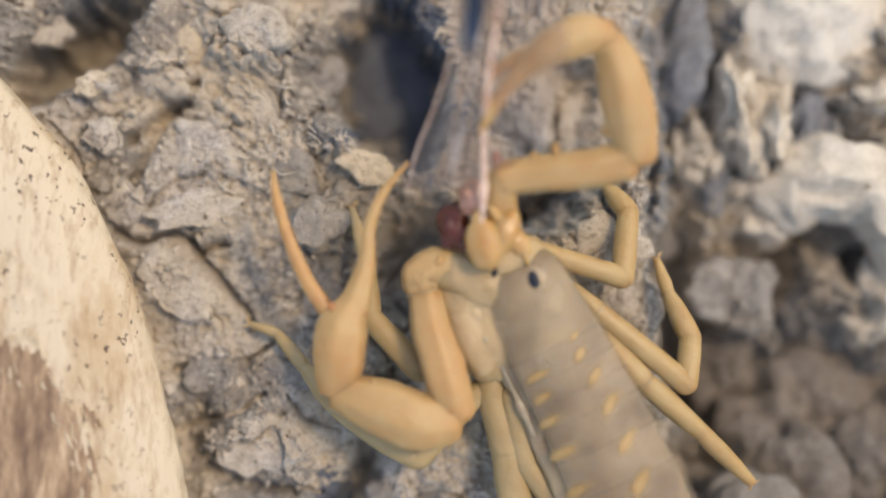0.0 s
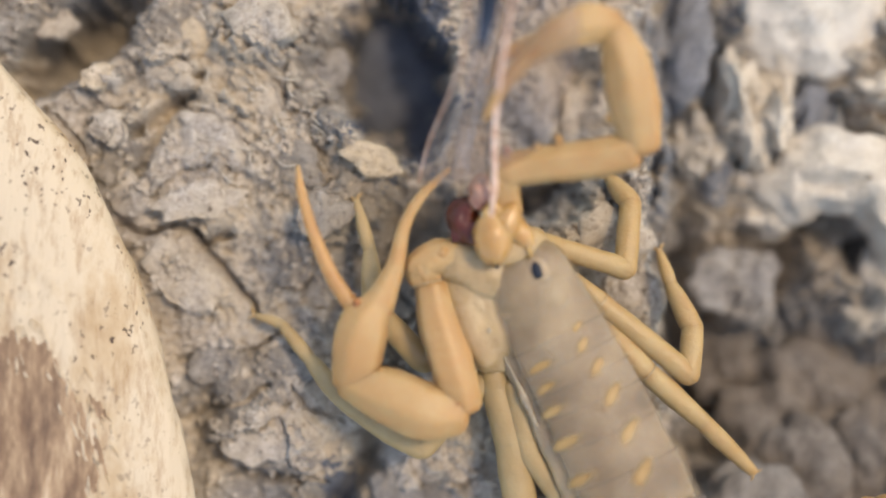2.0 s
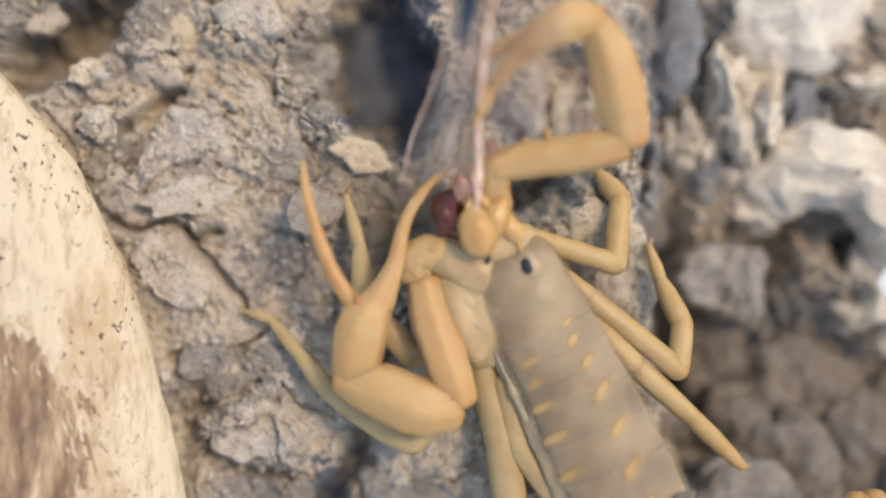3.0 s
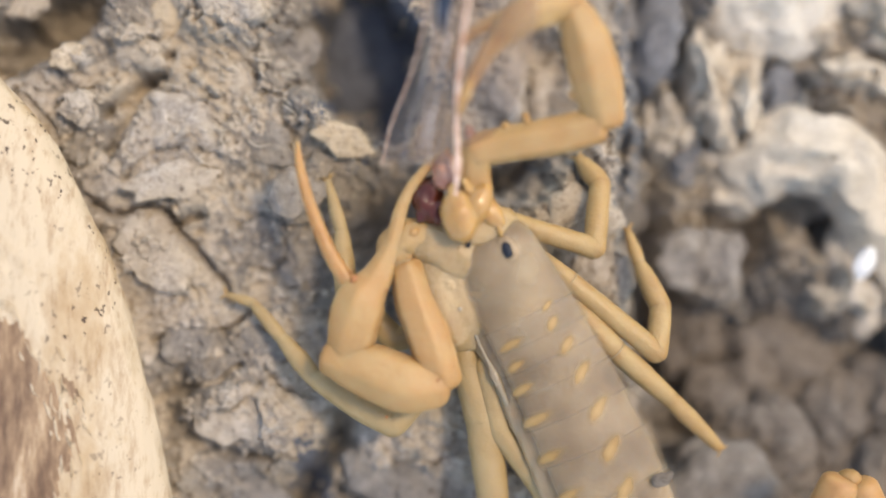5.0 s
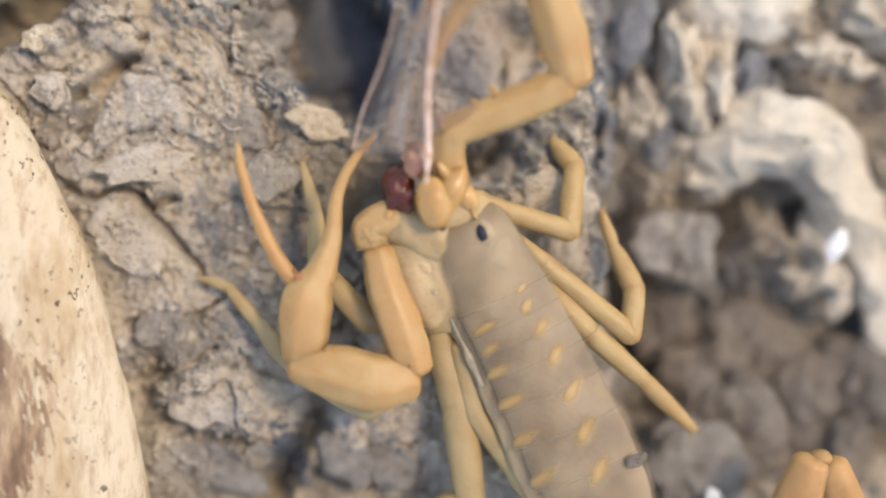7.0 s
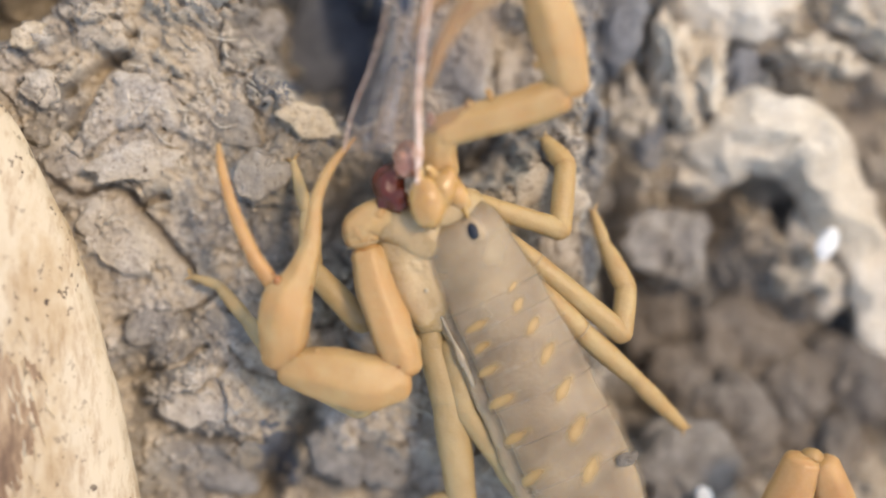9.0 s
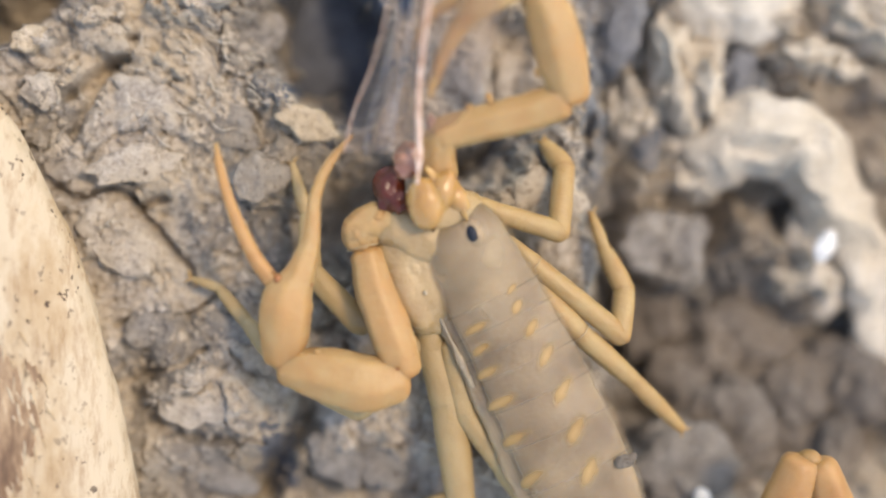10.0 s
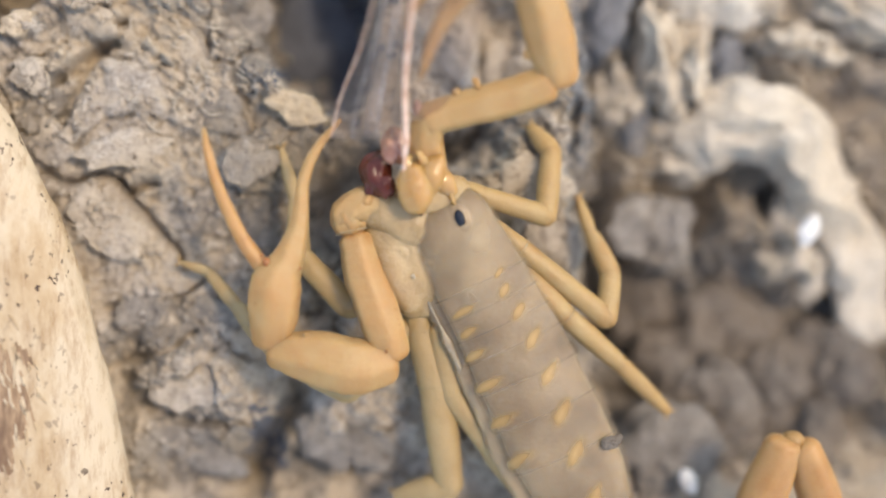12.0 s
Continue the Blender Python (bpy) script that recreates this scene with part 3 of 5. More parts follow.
FLAKES = [
    ((-7.56, 8.87), (1.45, 1.15), -12, 0.75, (0.05, -0.10)), ((-9.97, 8.53), (1.1, 0.9), 30, 0.45, (0, 0)), ((-11.35, 6.92), (1.25, 0.75), -25, 0.75, (0.1, 0.1)),
    ((-13.7, 4.57), (0.85, 0.75), -50, 0.45, (0.05, 0.2)), ((-14.16, 6.69), (0.7, 0.55), 20, 0.75, (0, -0.1)), ((-10.71, -1.47), (2.05, 1.15), -40, 0.35, (0.03, 0.05)),
    ((-12.91, 1.75), (0.8, 1.0), 20, 0.35, (0.1, 0)), ((-9.97, 1.59), (2.0, 0.75), 8, 0.30, (0, 0.06)), ((-9.51, 4.16), (1.7, 1.0), -35, 0.30, (0.05, 0)),
    ((-6.41, 3.24), (1.5, 0.9), -30, 0.25, (0, 0.05)), ((-4.96, 1.06), (1.2, 1.05), 20, 0.30, (-0.05, 0.1)), ((-2.96, 3.24), (1.35, 0.66), -22, 1.0, (-0.10, -0.22)),
    ((-7.91, -7.91), (1.9, 1.2), -14, 0.45, (0.04, 0.05)), ((-9.51, -5.03), (1.3, 0.8), 15, 0.20, (0, 0)), ((-6.3, -5.03), (1.0, 0.7), -20, 0.25, (0, 0)),
    ((-6.99, -11.24), (1.7, 0.9), -25, 0.55, (0.0, 0.1)), ((-1.93, -10.32), (1.2, 1.6), 20, 0.35, (0.05, 0)), ((0.14, -10.55), (1.1, 1.5), -15, 0.30, (0, 0)),
    ((6.70, 0.10), (1.6, 1.3), 10, 0.55, (0.02, 0.06)), ((3.7, 5.77), (0.75, 1.7), 12, 0.55, (0.1, 0)), ((5.54, 5.19), (0.7, 1.5), -8, 0.45, (-0.1, 0)),
    ((7.84, -2.39), (1.1, 1.2), 0, 0.30, (0, 0)), ((-5.15, 7.15), (1.2, 1.0), -40, 0.35, (0, 0)), ((-7.68, 5.77), (1.4, 0.8), -38, 0.30, (0, 0)),
    ((-16.64, 9.22), (1.2, 0.9), 0, 0.5, (0, 0)), ((12.09, -1.82), (1.7, 1.5), 10, 0.5, (0.0, 0.1)), ((16.45, -4.57), (1.6, 1.1), 30, 0.4, (0, 0.1)),
    ((14.62, -10.55), (1.5, 1.0), 20, 0.4, (0, 0)), ((19.21, -5.95), (1.7, 1.2), -20, 0.5, (0.1, 0)), ((9.56, 0.25), (0.9, 1.0), 0, 0.4, (0, 0)),
]
for i, row in enumerate(FLAKES):
    flake(*row, seed=i + 1, mat=TANBARK if i in (1, 4, 11) else STAIN_SHADE if i == 25 else GREYB if i in (15, 26, 27, 28, 29) else GREYB if i in (16, 17) else STAIN_SHADE if i in (9, 10, 13, 14, 22) else BARK)


def crumbs():
    """Loose crumbs of bark, far too many to count, as one mesh."""
    rng = random.Random(7)
    xs = np.array([rng.uniform(-18, 21) for _ in range(2600)])
    ys = np.array([rng.uniform(-13, 11) for _ in range(2600)])
    zs = relief(xs, ys)
    verts, faces = [], []
    for x, y, z in zip(xs, ys, zs):
        r = 0.05 + 0.16 * rng.random() ** 3
        b = len(verts)
        for k in range(6):
            d = Vector(((1, 0, 0), (0, 1, 0), (-1, 0, 0), (0, -1, 0), (0, 0, 1), (0, 0, -1))[k])
            verts.append(Vector((x, y, z + r * 0.3)) + d * r * rng.uniform(0.6, 1.4) + Vector((rng.uniform(-r, r), rng.uniform(-r, r), 0)) * 0.4)
        for k in range(4):
            j = (k + 1) % 4
            faces += [(b + k, b + j, b + 4), (b + j, b + k, b + 5)]
    ob = link_mesh("bark_crumbs", verts, faces, BARK, None, (0, 0, 0), "loose grey-brown bark crumbs scattered over the bark", smooth=False)
    return tagged(ob, category="crumbs", kind="stuff")


def fibres():
    rng = random.Random(19)
    pieces = []
    for _ in range(60):
        x, y = min(rng.gauss(-7.6, 2.0), -5.2), rng.gauss(4.9, 1.9)
        a = radians(rng.gauss(-38, 28))
        n = rng.uniform(0.12, 0.55)
        z = relief_at(x, y) + 0.12
        d = Vector((math.cos(a), math.sin(a), 0)) * n
        m = Vector((-d.y, d.x, 0)) * rng.uniform(-0.5, 0.5) + Vector((0, 0, rng.uniform(0.03, 0.2)))
        p = Vector((x, y, z))
        pieces.append(tube([p - d, p + m, p + d], [0.018, 0.034, 0.014], 6, 0.8, 4))
    ob = link_mesh("bark_fibres", *joined(*pieces), PALE, None, (0, 0, 0), "short pale plant fibres lying on the bark")
    return tagged(ob, category="fibres", kind="stuff")


crumbs()
fibres()


# ---- the pale branch ----
def branch():
    top = thing("branch", (-16.64, -3.65, 0), "smooth pale barkless branch with a patch of brown inner bark", "branch")
    edge = [(-21.66, 13.36, 1.6), (-18.32, 8.03, 1.6), (-15.21, 4.2, 1.6), (-13.25, 1.02, 1.6), (-11.92, -2.2, 1.6), (-10.99, -5.54, 1.6), (-10.21, -8.87, 1.6), (-9.61, -12.43, 1.6), (-9.16, -16.88, 1.6)]
    edge = spline(edge, 40)
    R, H, sides = 8.2, 2.4, 400
    skin, verts, faces = {}, [], []
    for i, e in enumerate(edge):
        t = Vector(edge[min(i + 1, len(edge) - 1)] - edge[max(i - 1, 0)]).normalized()
        side = t.cross(Vector((0, 0, 1))).normalized()
        c = Vector(e) + side * R
        for k in range(sides):
            a = 2 * math.pi * k / sides
            d = Vector((math.cos(a), math.sin(a), i * 0.014))
            s = 1 + 0.022 * noise.noise(d * 2.0) + 0.006 * noise.noise(d * 7.0)
            n = side * math.cos(a) * R + Vector((0, 0, 1)) * math.sin(a) * H
            knot = ((c + n).xy - Vector((-15.89, -1.91, 3.3)).xy).length
            s += 0.014 * math.exp(-(knot / 1.1) ** 2) * math.cos(knot * 6.5)
            verts.append(c + n * s)
            skin[i, k] = (c, n, s)
    for i in range(len(edge) - 1):
        for k in range(sides):
            j = (k + 1) % sides
            faces.append((i * sides + k, (i + 1) * sides + k, (i + 1) * sides + j, i * sides + j))
    faces.append(tuple(range(sides)))
    faces.append(tuple(range((len(edge) - 1) * sides, len(edge) * sides))[::-1])
    link_mesh("wood", verts, faces, BRANCH, top, (-16.64, -3.65, 0))
    # what is left of the brown inner bark, torn along its rim
    mid = Vector((-16.68, -7.68, 3.5)).xy
    along = Vector((0.30, -0.95))
    across = Vector((0.95, 0.30))
    keep, used = [], {}
    pv, pf = [], []
    for i in range(len(edge) - 1):
        for k in range(sides):
            c, n, s = skin[i, k]
            p = c + n * s
            if n.z < 0:
                continue
            q = Vector((p.x, p.y)) - mid
            u, v = q.dot(along) / 4.3, q.dot(across) / 3.3
            torn = 0.45 * noise.noise(Vector((q.dot(across) * 1.5, q.dot(along) * 0.25, 3))) + 0.30 * noise.noise(Vector((q.dot(across) * 5, q.dot(along) * 0.7, 8)))
            if u * u + v * v < 1.0 + torn and v < 1.3:
                keep.append((i, k))
    kept = set(keep)
    for i, k in keep:
        quad = []
        for key in ((i, k), (i + 1, k), (i + 1, (k + 1) % sides), (i, (k + 1) % sides)):
            if key not in used:
                c, n, s = skin[key]
                rim = all(((key[0] + a, (key[1] + b) % sides) in kept) for a, b in ((0, 0), (-1, 0), (0, -1), (-1, -1)))
                used[key] = len(pv)
                pv.append(c + n * (s + (0.012 + 0.006 * noise.noise(c * 0.8 + n * 1.5) if rim else 0.0005)))
            quad.append(used[key])
        pf.append(tuple(quad))
    link_mesh("inner_bark_patch", pv, pf, INNER, top, (-16.64, -3.65, 0), "torn brown inner bark")
    # loose pale fibres along the torn rim
    rng = random.Random(61)
    bits, tries = [], 0
    keys = sorted(skin)
    while len(bits) < 130 and tries < 60000:
        tries += 1
        key = keys[rng.randrange(len(keys))]
        c, n, s = skin[key]
        p = c + n * (s + 0.013)
        q = Vector((p.x, p.y)) - mid
        u, v = q.dot(along) / 4.3, q.dot(across) / 3.3
        if n.z < 0.4 or not 0.45 < u * u + v * v < 1.35:
            continue
        long = rng.uniform(0.12, 0.42)
        bits.append(ball(p, (rng.uniform(0.025, 0.06), long, 0.035), 17 + rng.uniform(-22, 22), 6, 5, 0.5, tries % 50))
    link_mesh("loose_fibre", *joined(*bits), BRANCH, top, (-16.64, -3.65, 0), "pale loose wood fibres")
    return top


branch()


# ---- pale rotten wood ----
def arch():
    top = thing("rotten_wood", (16.45, 2.55, 0), "pale rotten wood, craggy and arching over a dark hollow", "rotten wood")
    v, f = tube([(14.62, 0.53, -5), (15.06, 2.37, -3.6), (16.78, 3.0, -2.8), (18.75, 2.15, -2.8), (20.25, -0.25, -3.2), (21.8, -3.2, -3.8), (23.3, -7.0, -4.4)],
                [1.0, 1.6, 1.8, 1.7, 1.4, 1.3, 1.2], 48, 0.8, 16)
    out = []
    for p in v:
        n = Vector((noise.noise(p * 0.7), noise.noise(p * 0.7 + Vector((9, 0, 0))), noise.noise(p * 0.7 + Vector((0, 9, 0))))) * 0.7
        n += Vector((noise.noise(p * 2.3), noise.noise(p * 2.3 + Vector((9, 0, 0))), noise.noise(p * 2.3 + Vector((0, 9, 0))))) * 0.10
        out.append(p + n)
    v = out
    link_mesh("arch", v, f, PALE, top, (16.45, 2.55, 0))
    # Cool grey splinters stand in for the shade of recesses in the wood.
    for at, size, turn, mat, seed, rough in (
            # The third, brightest lump has haze and glare put into its colour.
            ((12.75, 5.95, -3.4), (0.95, 2.6, 2.0), 8, PALE, 4, 0.55), ((14.0, 5.2, -3.7), (1.1, 2.4, 1.9), -8, PALE, 5, 0.6), ((15.6, 10.0, -4.2), (3.6, 3.4, 2.4), -20, HAZE_PALE, 13, 0.25),
            ((15.75, 4.75, -4.6), (1.4, 2.5, 1.9), -24, COOL_SHADE, 17, 0.5), ((16.9, 4.7, -3.2), (0.16, 1.0, 0.8), -6, PALE, 18, 0.4), ((17.4, 8.0, -4.4), (1.6, 1.2, 1.6), 0, CRAG, 19, 0.5),
            ((18.9, 6.6, -3.4), (1.3, 0.75, 1.2), 10, PALE, 21, 0.4), ((20.6, 6.2, -3.6), (1.1, 0.7, 1.0), -24, PALE, 22, 0.7), ((21.4, 8.4, -3.7), (2.6, 1.6, 1.6), -20, CRAG, 27, 0.6),
            ((10.7, 4.4, -4.0), (0.8, 1.7, 1.6), 0, CRAG, 29, 0.7), ((11.6, 2.6, -4.1), (0.9, 1.2, 1.3), 15, COOL_SHADE, 30, 0.7), ((12.0, 3.7, -4.2), (0.9, 0.9, 1.1), 40, PALE, 33, 0.7),
            ((13.3, 2.3, -4.1), (1.4, 1.0, 1.3), 25, CRAG, 37, 0.7), ((14.0, 1.2, -4.3), (1.2, 0.9, 1.1), -10, PALE, 38, 0.7)):
        lump("splinter", at, size, turn, mat, "", "", seed, rough, top)
    return top


def lump(name, at, size, turn, mat, label, category, seed, rough=0.35, parent=None, group=""):
    """A broken, craggy piece: ridges at several sizes."""
    v, f = ball((0, 0, 0), (1, 1, 1), 0, 64, 44, 0.0)
    m = Matrix.Rotation(radians(turn), 3, "Z")
    out = []
    for p in v:
        o = Vector((seed, seed * 0.7, 0))
        s = 1 + rough * noise.noise(p * 1.1 + o) - rough * 0.9 * abs(noise.noise(p * 1.7 + o)) + rough * 0.24 * noise.noise(p * 4.1 + o) + rough * 0.10 * noise.noise(p * 9 + o)
        q = p * s
        out.append(Vector(at) + m @ Vector((q.x * size[0], q.y * size[1], q.z * size[2])))
    return tagged(link_mesh(name, out, f, mat, parent, at, label), category=category, group=group)


arch()
# Lumps added low on the right, coloured dark for the shade there.
LUMP = "rounded grey-brown lump of bark darkened for hollow shade"
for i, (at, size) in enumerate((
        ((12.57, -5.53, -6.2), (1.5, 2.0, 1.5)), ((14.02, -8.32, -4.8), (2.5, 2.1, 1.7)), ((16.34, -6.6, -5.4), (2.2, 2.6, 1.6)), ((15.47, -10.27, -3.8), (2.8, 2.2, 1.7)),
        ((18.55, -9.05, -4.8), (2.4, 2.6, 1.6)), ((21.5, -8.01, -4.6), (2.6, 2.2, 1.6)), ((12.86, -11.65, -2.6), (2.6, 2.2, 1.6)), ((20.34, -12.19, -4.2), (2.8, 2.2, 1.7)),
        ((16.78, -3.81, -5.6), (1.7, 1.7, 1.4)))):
    lump("bark_lump", at, size, i * 37, GREYB if i == 6 else SHADE_DARK, LUMP, "bark lump", 50 + i * 3, 0.42, None, "lumps of damp bark")
lump("bark_lump", (12.94, -2.09, -4), (1.8, 1.8, 1.8), 0, STAIN_SHADE, "rounded grey lump of bark beside a hollow", "bark lump", 31, 0.4)
lump("bark_lump", (18.97, -2.97, -4.2), (2.0, 2.2, 1.6), 20, CRAG, "pale crumbly lump of bark beside a hollow", "bark lump", 71, 0.6)
# Lump added at the hollow's bottom to carry its shade as colour.
lump("bark_lump", (-2.57, 8.24, -6.6), (4.2, 5.0, 2.0), 20, SLATE_SHADE, "added lump coloured as the blue-black shade of a deep hollow", "bark lump", 83, 0.35)
# Lump added in the cleft so that its colour gives the shade.
lump("bark_lump", (9.87, 8.49, -4.2), (2.2, 3.4, 2.0), -14, COOL_SHADE, "added lump coloured as the grey shade of a cleft", "bark lump", 89, 0.55)
lump("white_chip", (19.15, -1.88, -1.7), (0.42, 0.72, 0.3), -22, WHITE, "small white mineral chip lying on the bark", "chip", 41, 0.25)
lump("white_chip", (13.65, -12.69, -0.75), (0.35, 0.60, 0.3), 25, WHITE, "small white mineral chip lying on the bark", "chip", 47, 0.25)


lump("bark_chip", (9.45, -10.04, 3.45), (0.46, 0.28, 0.14), 24, SHADE_DARK, "small dark grey bark chip on the scorpion's back", "chip", 63, 0.3)


# ---- the scorpion ----
scorpion = thing("scorpion", (5.19, -4.57, 0), "straw-yellow bark scorpion with a grey striped back, feeding", "scorpion")


def limb(name, points, radii, mat, parent=None, origin=None, label="", **more):
    v, f = tube(points, radii, **more)
    ob = link_mesh(name, v, f, mat, parent or scorpion, origin or points[0], label)
    rings, sides = len(v) // more.get("sides", 14), more.get("sides", 14)
    ob.data.attributes.new("along", "FLOAT", "POINT").data.foreach_set("value", [i / (rings - 1) for i in range(rings) for _ in range(sides)])
    return ob


# trunk: edge points of the back on both sides, front to rear
TRUNK = [
    ((1.58, -0.79, 3.4), (3.61, 0.19, 3.2), 0.28), ((1.54, -1.69, 3.5), (4.45, -0.28, 3.2), 0.38), ((1.8, -2.97, 3.4), (5.25, -1.38, 3), 0.40),
    ((2.34, -4.38, 3.2), (6.07, -2.58, 2.8), 0.40), ((2.93, -5.58, 3.1), (6.78, -3.8, 2.7), 0.40), ((3.50, -6.84, 3), (7.53, -5.03, 2.6), 0.40),
    ((4.07, -8.20, 3), (8.27, -6.37, 2.5), 0.40), ((4.70, -9.66, 3), (9.03, -7.83, 2.5), 0.40), ((5.50, -11.38, 2.9), (9.82, -9.54, 2.5), 0.40),
    ((6.61, -13.09, 2.8), (10.43, -11.37, 2.5), 0.38), ((7.97, -14.57, 2.6), (10.63, -13.32, 2.4), 0.36),
]
trunk_run = spline([(*a, *b, h) for a, b, h in TRUNK], 8)


def trunk_point(s, u):
    """A point of the back: s in sections from the front, u from -1 (left side) to 1 (right side)."""
    k = min(max(s, 0), len(TRUNK) - 1.001) * 8
    i = int(k)
    q = trunk_run[i] * (1 - k + i) + trunk_run[min(i + 1, len(trunk_run) - 1)] * (k - i)
    a, b = Vector(q[:3]), Vector(q[3:6])
    half = (b - a) / 2
    ang = u * math.pi / 2
    return (a + b) / 2 + half * math.sin(ang) + Vector((0, 0, 1)) * math.cos(ang) * half.length * q[6]


def back_plate(name, s0, s1, mat, lift=0.0, flare=0.05, cols=22, rows=7, label=""):
    """One plate of the back, with thickness, its rear rim standing a little proud."""
    verts, faces, fade = [], [], []
    for layer in (0, 1):
        for i in range(rows + 1):
            s = s0 + (s1 - s0) * i / rows
            mid = (trunk_point(s, -1) + trunk_point(s, 1)) / 2
            grow = 1 + lift + flare * (i / rows) ** 2 - 0.05 * layer
            for k in range(cols + 1):
                u = -1.12 + 2.24 * k / cols
                p = mid + (trunk_point(s, u) - mid) * grow
                p += Vector((0, 0, 1)) * 0.05 * noise.noise(p * 1.3)
                verts.append(p)
                rim = min(1.0, max(0.0, (1.06 - abs(u)) / 0.42))
                fade.append((0.30 + 0.20 * noise.noise(p * 0.9)) * rim)
    n, w = (rows + 1) * (cols + 1), cols + 1
    for i in range(rows):
        for k in range(cols):
            a, b, c, d = i * w + k, i * w + k + 1, (i + 1) * w + k + 1, (i + 1) * w + k
            faces += [(a, d, c, b), (a + n, b + n, c + n, d + n)]
    for i in range(rows):
        faces += [(i * w, i * w + n, (i + 1) * w + n, (i + 1) * w), (i * w + cols, (i + 1) * w + cols, (i + 1) * w + cols + n, i * w + cols + n)]
    ob = link_mesh(name, verts, faces, mat, scorpion, trunk_point((s0 + s1) / 2, 0), label)
    ob.data.attributes.new("fade", "FLOAT", "POINT").data.foreach_set("value", fade)
    return ob


carapace = back_plate("carapace", 0.0, 3.14, SHELL, 0.012, 0.0, 28, 16, "greyish translucent head shield")
PLATES = [3.10, 3.82, 4.46, 5.14, 6.04, 7.02, 8.02, 10.0]
tergites = [back_plate("tergite", a, b + 0.03, TERG, 0.0, 0.004) for a, b in zip(PLATES, PLATES[1:])]

# the soft body under the clear plates
def body_under():
    verts, faces = [], []
    rows, cols = 60, 28
    for i in range(rows + 1):
        s = 9.98 * i / rows
        mid = (trunk_point(s, -1) + trunk_point(s, 1)) / 2
        fold = 0.006 * math.sin(s * 9.5) if s > 3.2 else 0.0
        for k in range(cols):
            a = 2 * math.pi * k / cols
            p = trunk_point(s, math.asin(math.sin(a)) * 2 / math.pi) - mid
            if math.cos(a) < 0:
                p.z *= -0.9
            p = mid + p * (0.90 + fold + 0.02 * noise.noise(p * 1.5 + mid))
            verts.append(p)
    for i in range(rows):
        for k in range(cols):
            j = (k + 1) % cols
            faces.append((i * cols + k, (i + 1) * cols + k, (i + 1) * cols + j, i * cols + j))
    faces.append(tuple(range(cols)))
    faces.append(tuple(range(rows * cols, (rows + 1) * cols))[::-1])
    return link_mesh("belly", verts, faces, FLESH, scorpion, trunk_point(5, 0), "soft grey-brown flesh seen through the plates")


body_under()


def marking(plate, start, end, width):
    """A yellow streak on a back plate between two places of the back (section, side), width in millimetres, dying away at its rim."""
    verts, faces, fade = [], [], []
    n, m = 16, 8
    a0, b0 = trunk_point(*start), trunk_point(*end)
    run = (b0 - a0).length
    wide = width / max((trunk_point(start[0], start[1] + 0.05) - a0).length / 0.05, 0.5)
    tall = width / max((trunk_point(start[0] + 0.05, start[1]) - a0).length / 0.05, 0.5)
    slope = math.atan2((end[1] - start[1]) / wide, (end[0] - start[0]) / tall)
    for i in range(n + 1):
        for k in range(m + 1):
            a, b = i / n, k / m * 2 - 1
            bow = 0.12 * math.sin(math.pi * a)
            at = start[0] + (end[0] - start[0]) * a - math.sin(slope) * tall * (b + bow)
            u = start[1] + (end[1] - start[1]) * a + math.cos(slope) * wide * (b + bow)
            p = trunk_point(at, u)
            mid = (trunk_point(at, -1) + trunk_point(at, 1)) / 2
            p = mid + (p - mid) * 1.016
            verts.append(p + Vector((0, 0, 1)) * 0.05 * noise.noise(p * 1.3))
            edge = (abs(2 * a - 1) ** 2.0 + abs(b) ** 1.5) * (1 + 0.45 * noise.noise(p * 2.4))
            fade.append(min(1.0, max(0.0, (1.0 - edge) * 1.0)) * 0.80)
    for i in range(n):
        for k in range(m):
            a = i * (m + 1) + k
            faces.append((a, a + m + 1, a + m + 2, a + 1))
    ob = link_mesh("marking", verts, faces, STRIPE, plate, a0, "yellow streak")
    ob.data.attributes.new("fade", "FLOAT", "POINT").data.foreach_set("value", fade)
    return ob


RIGHT_ROW = [((3.84, 0.07), (3.42, 0.31)), ((4.56, 0.07), (4.12, 0.37)), ((5.48, 0.04), (4.92, 0.39)), ((6.50, 0.02), (5.92, 0.38)), ((7.44, -0.03), (6.92, 0.30)), ((8.34, -0.06), (7.76, 0.26)), ((9.4, -0.06), (8.8, 0.22))]
LEFT_ROW = [((3.74, -0.66), (3.60, -0.15)), ((4.38, -0.66), (4.20, -0.26)), ((5.06, -0.80), (4.88, -0.27)), ((5.96, -0.90), (5.72, -0.20)), ((6.94, -0.92), (6.70, -0.26)), ((7.90, -0.94), (7.62, -0.28)), ((9.2, -0.9), (8.9, -0.3))]
for i, plate in enumerate(tergites):
    grown = 0.75 + 0.08 * min(i, 4)
    marking(plate, *RIGHT_ROW[i], 0.36 * grown)
    marking(plate, *LEFT_ROW[i], 0.30 * grown)
marking(tergites[0], (3.24, 0.11), (2.98, 0.36), 0.16)

# eyes on their hump, side eye
hump = link_mesh("eye_hump", *ball((3.40, -1.18, 3.80), (0.50, 0.62, 0.15), 30, 20, 12), CARA, carapace, (3.40, -1.18, 4.02))
link_mesh("eye", *ball((3.41, -1.14, 3.95), (0.21, 0.32, 0.14), 20, 16, 10, 0.25), EYE, carapace, (3.41, -1.14, 3.95), "glossy black eye")
link_mesh("eye", *ball((1.94, -0.86, 4.02), (0.11, 0.22, 0.14), -12), EYE, carapace, (1.94, -0.86, 4.02), "glossy black eye")

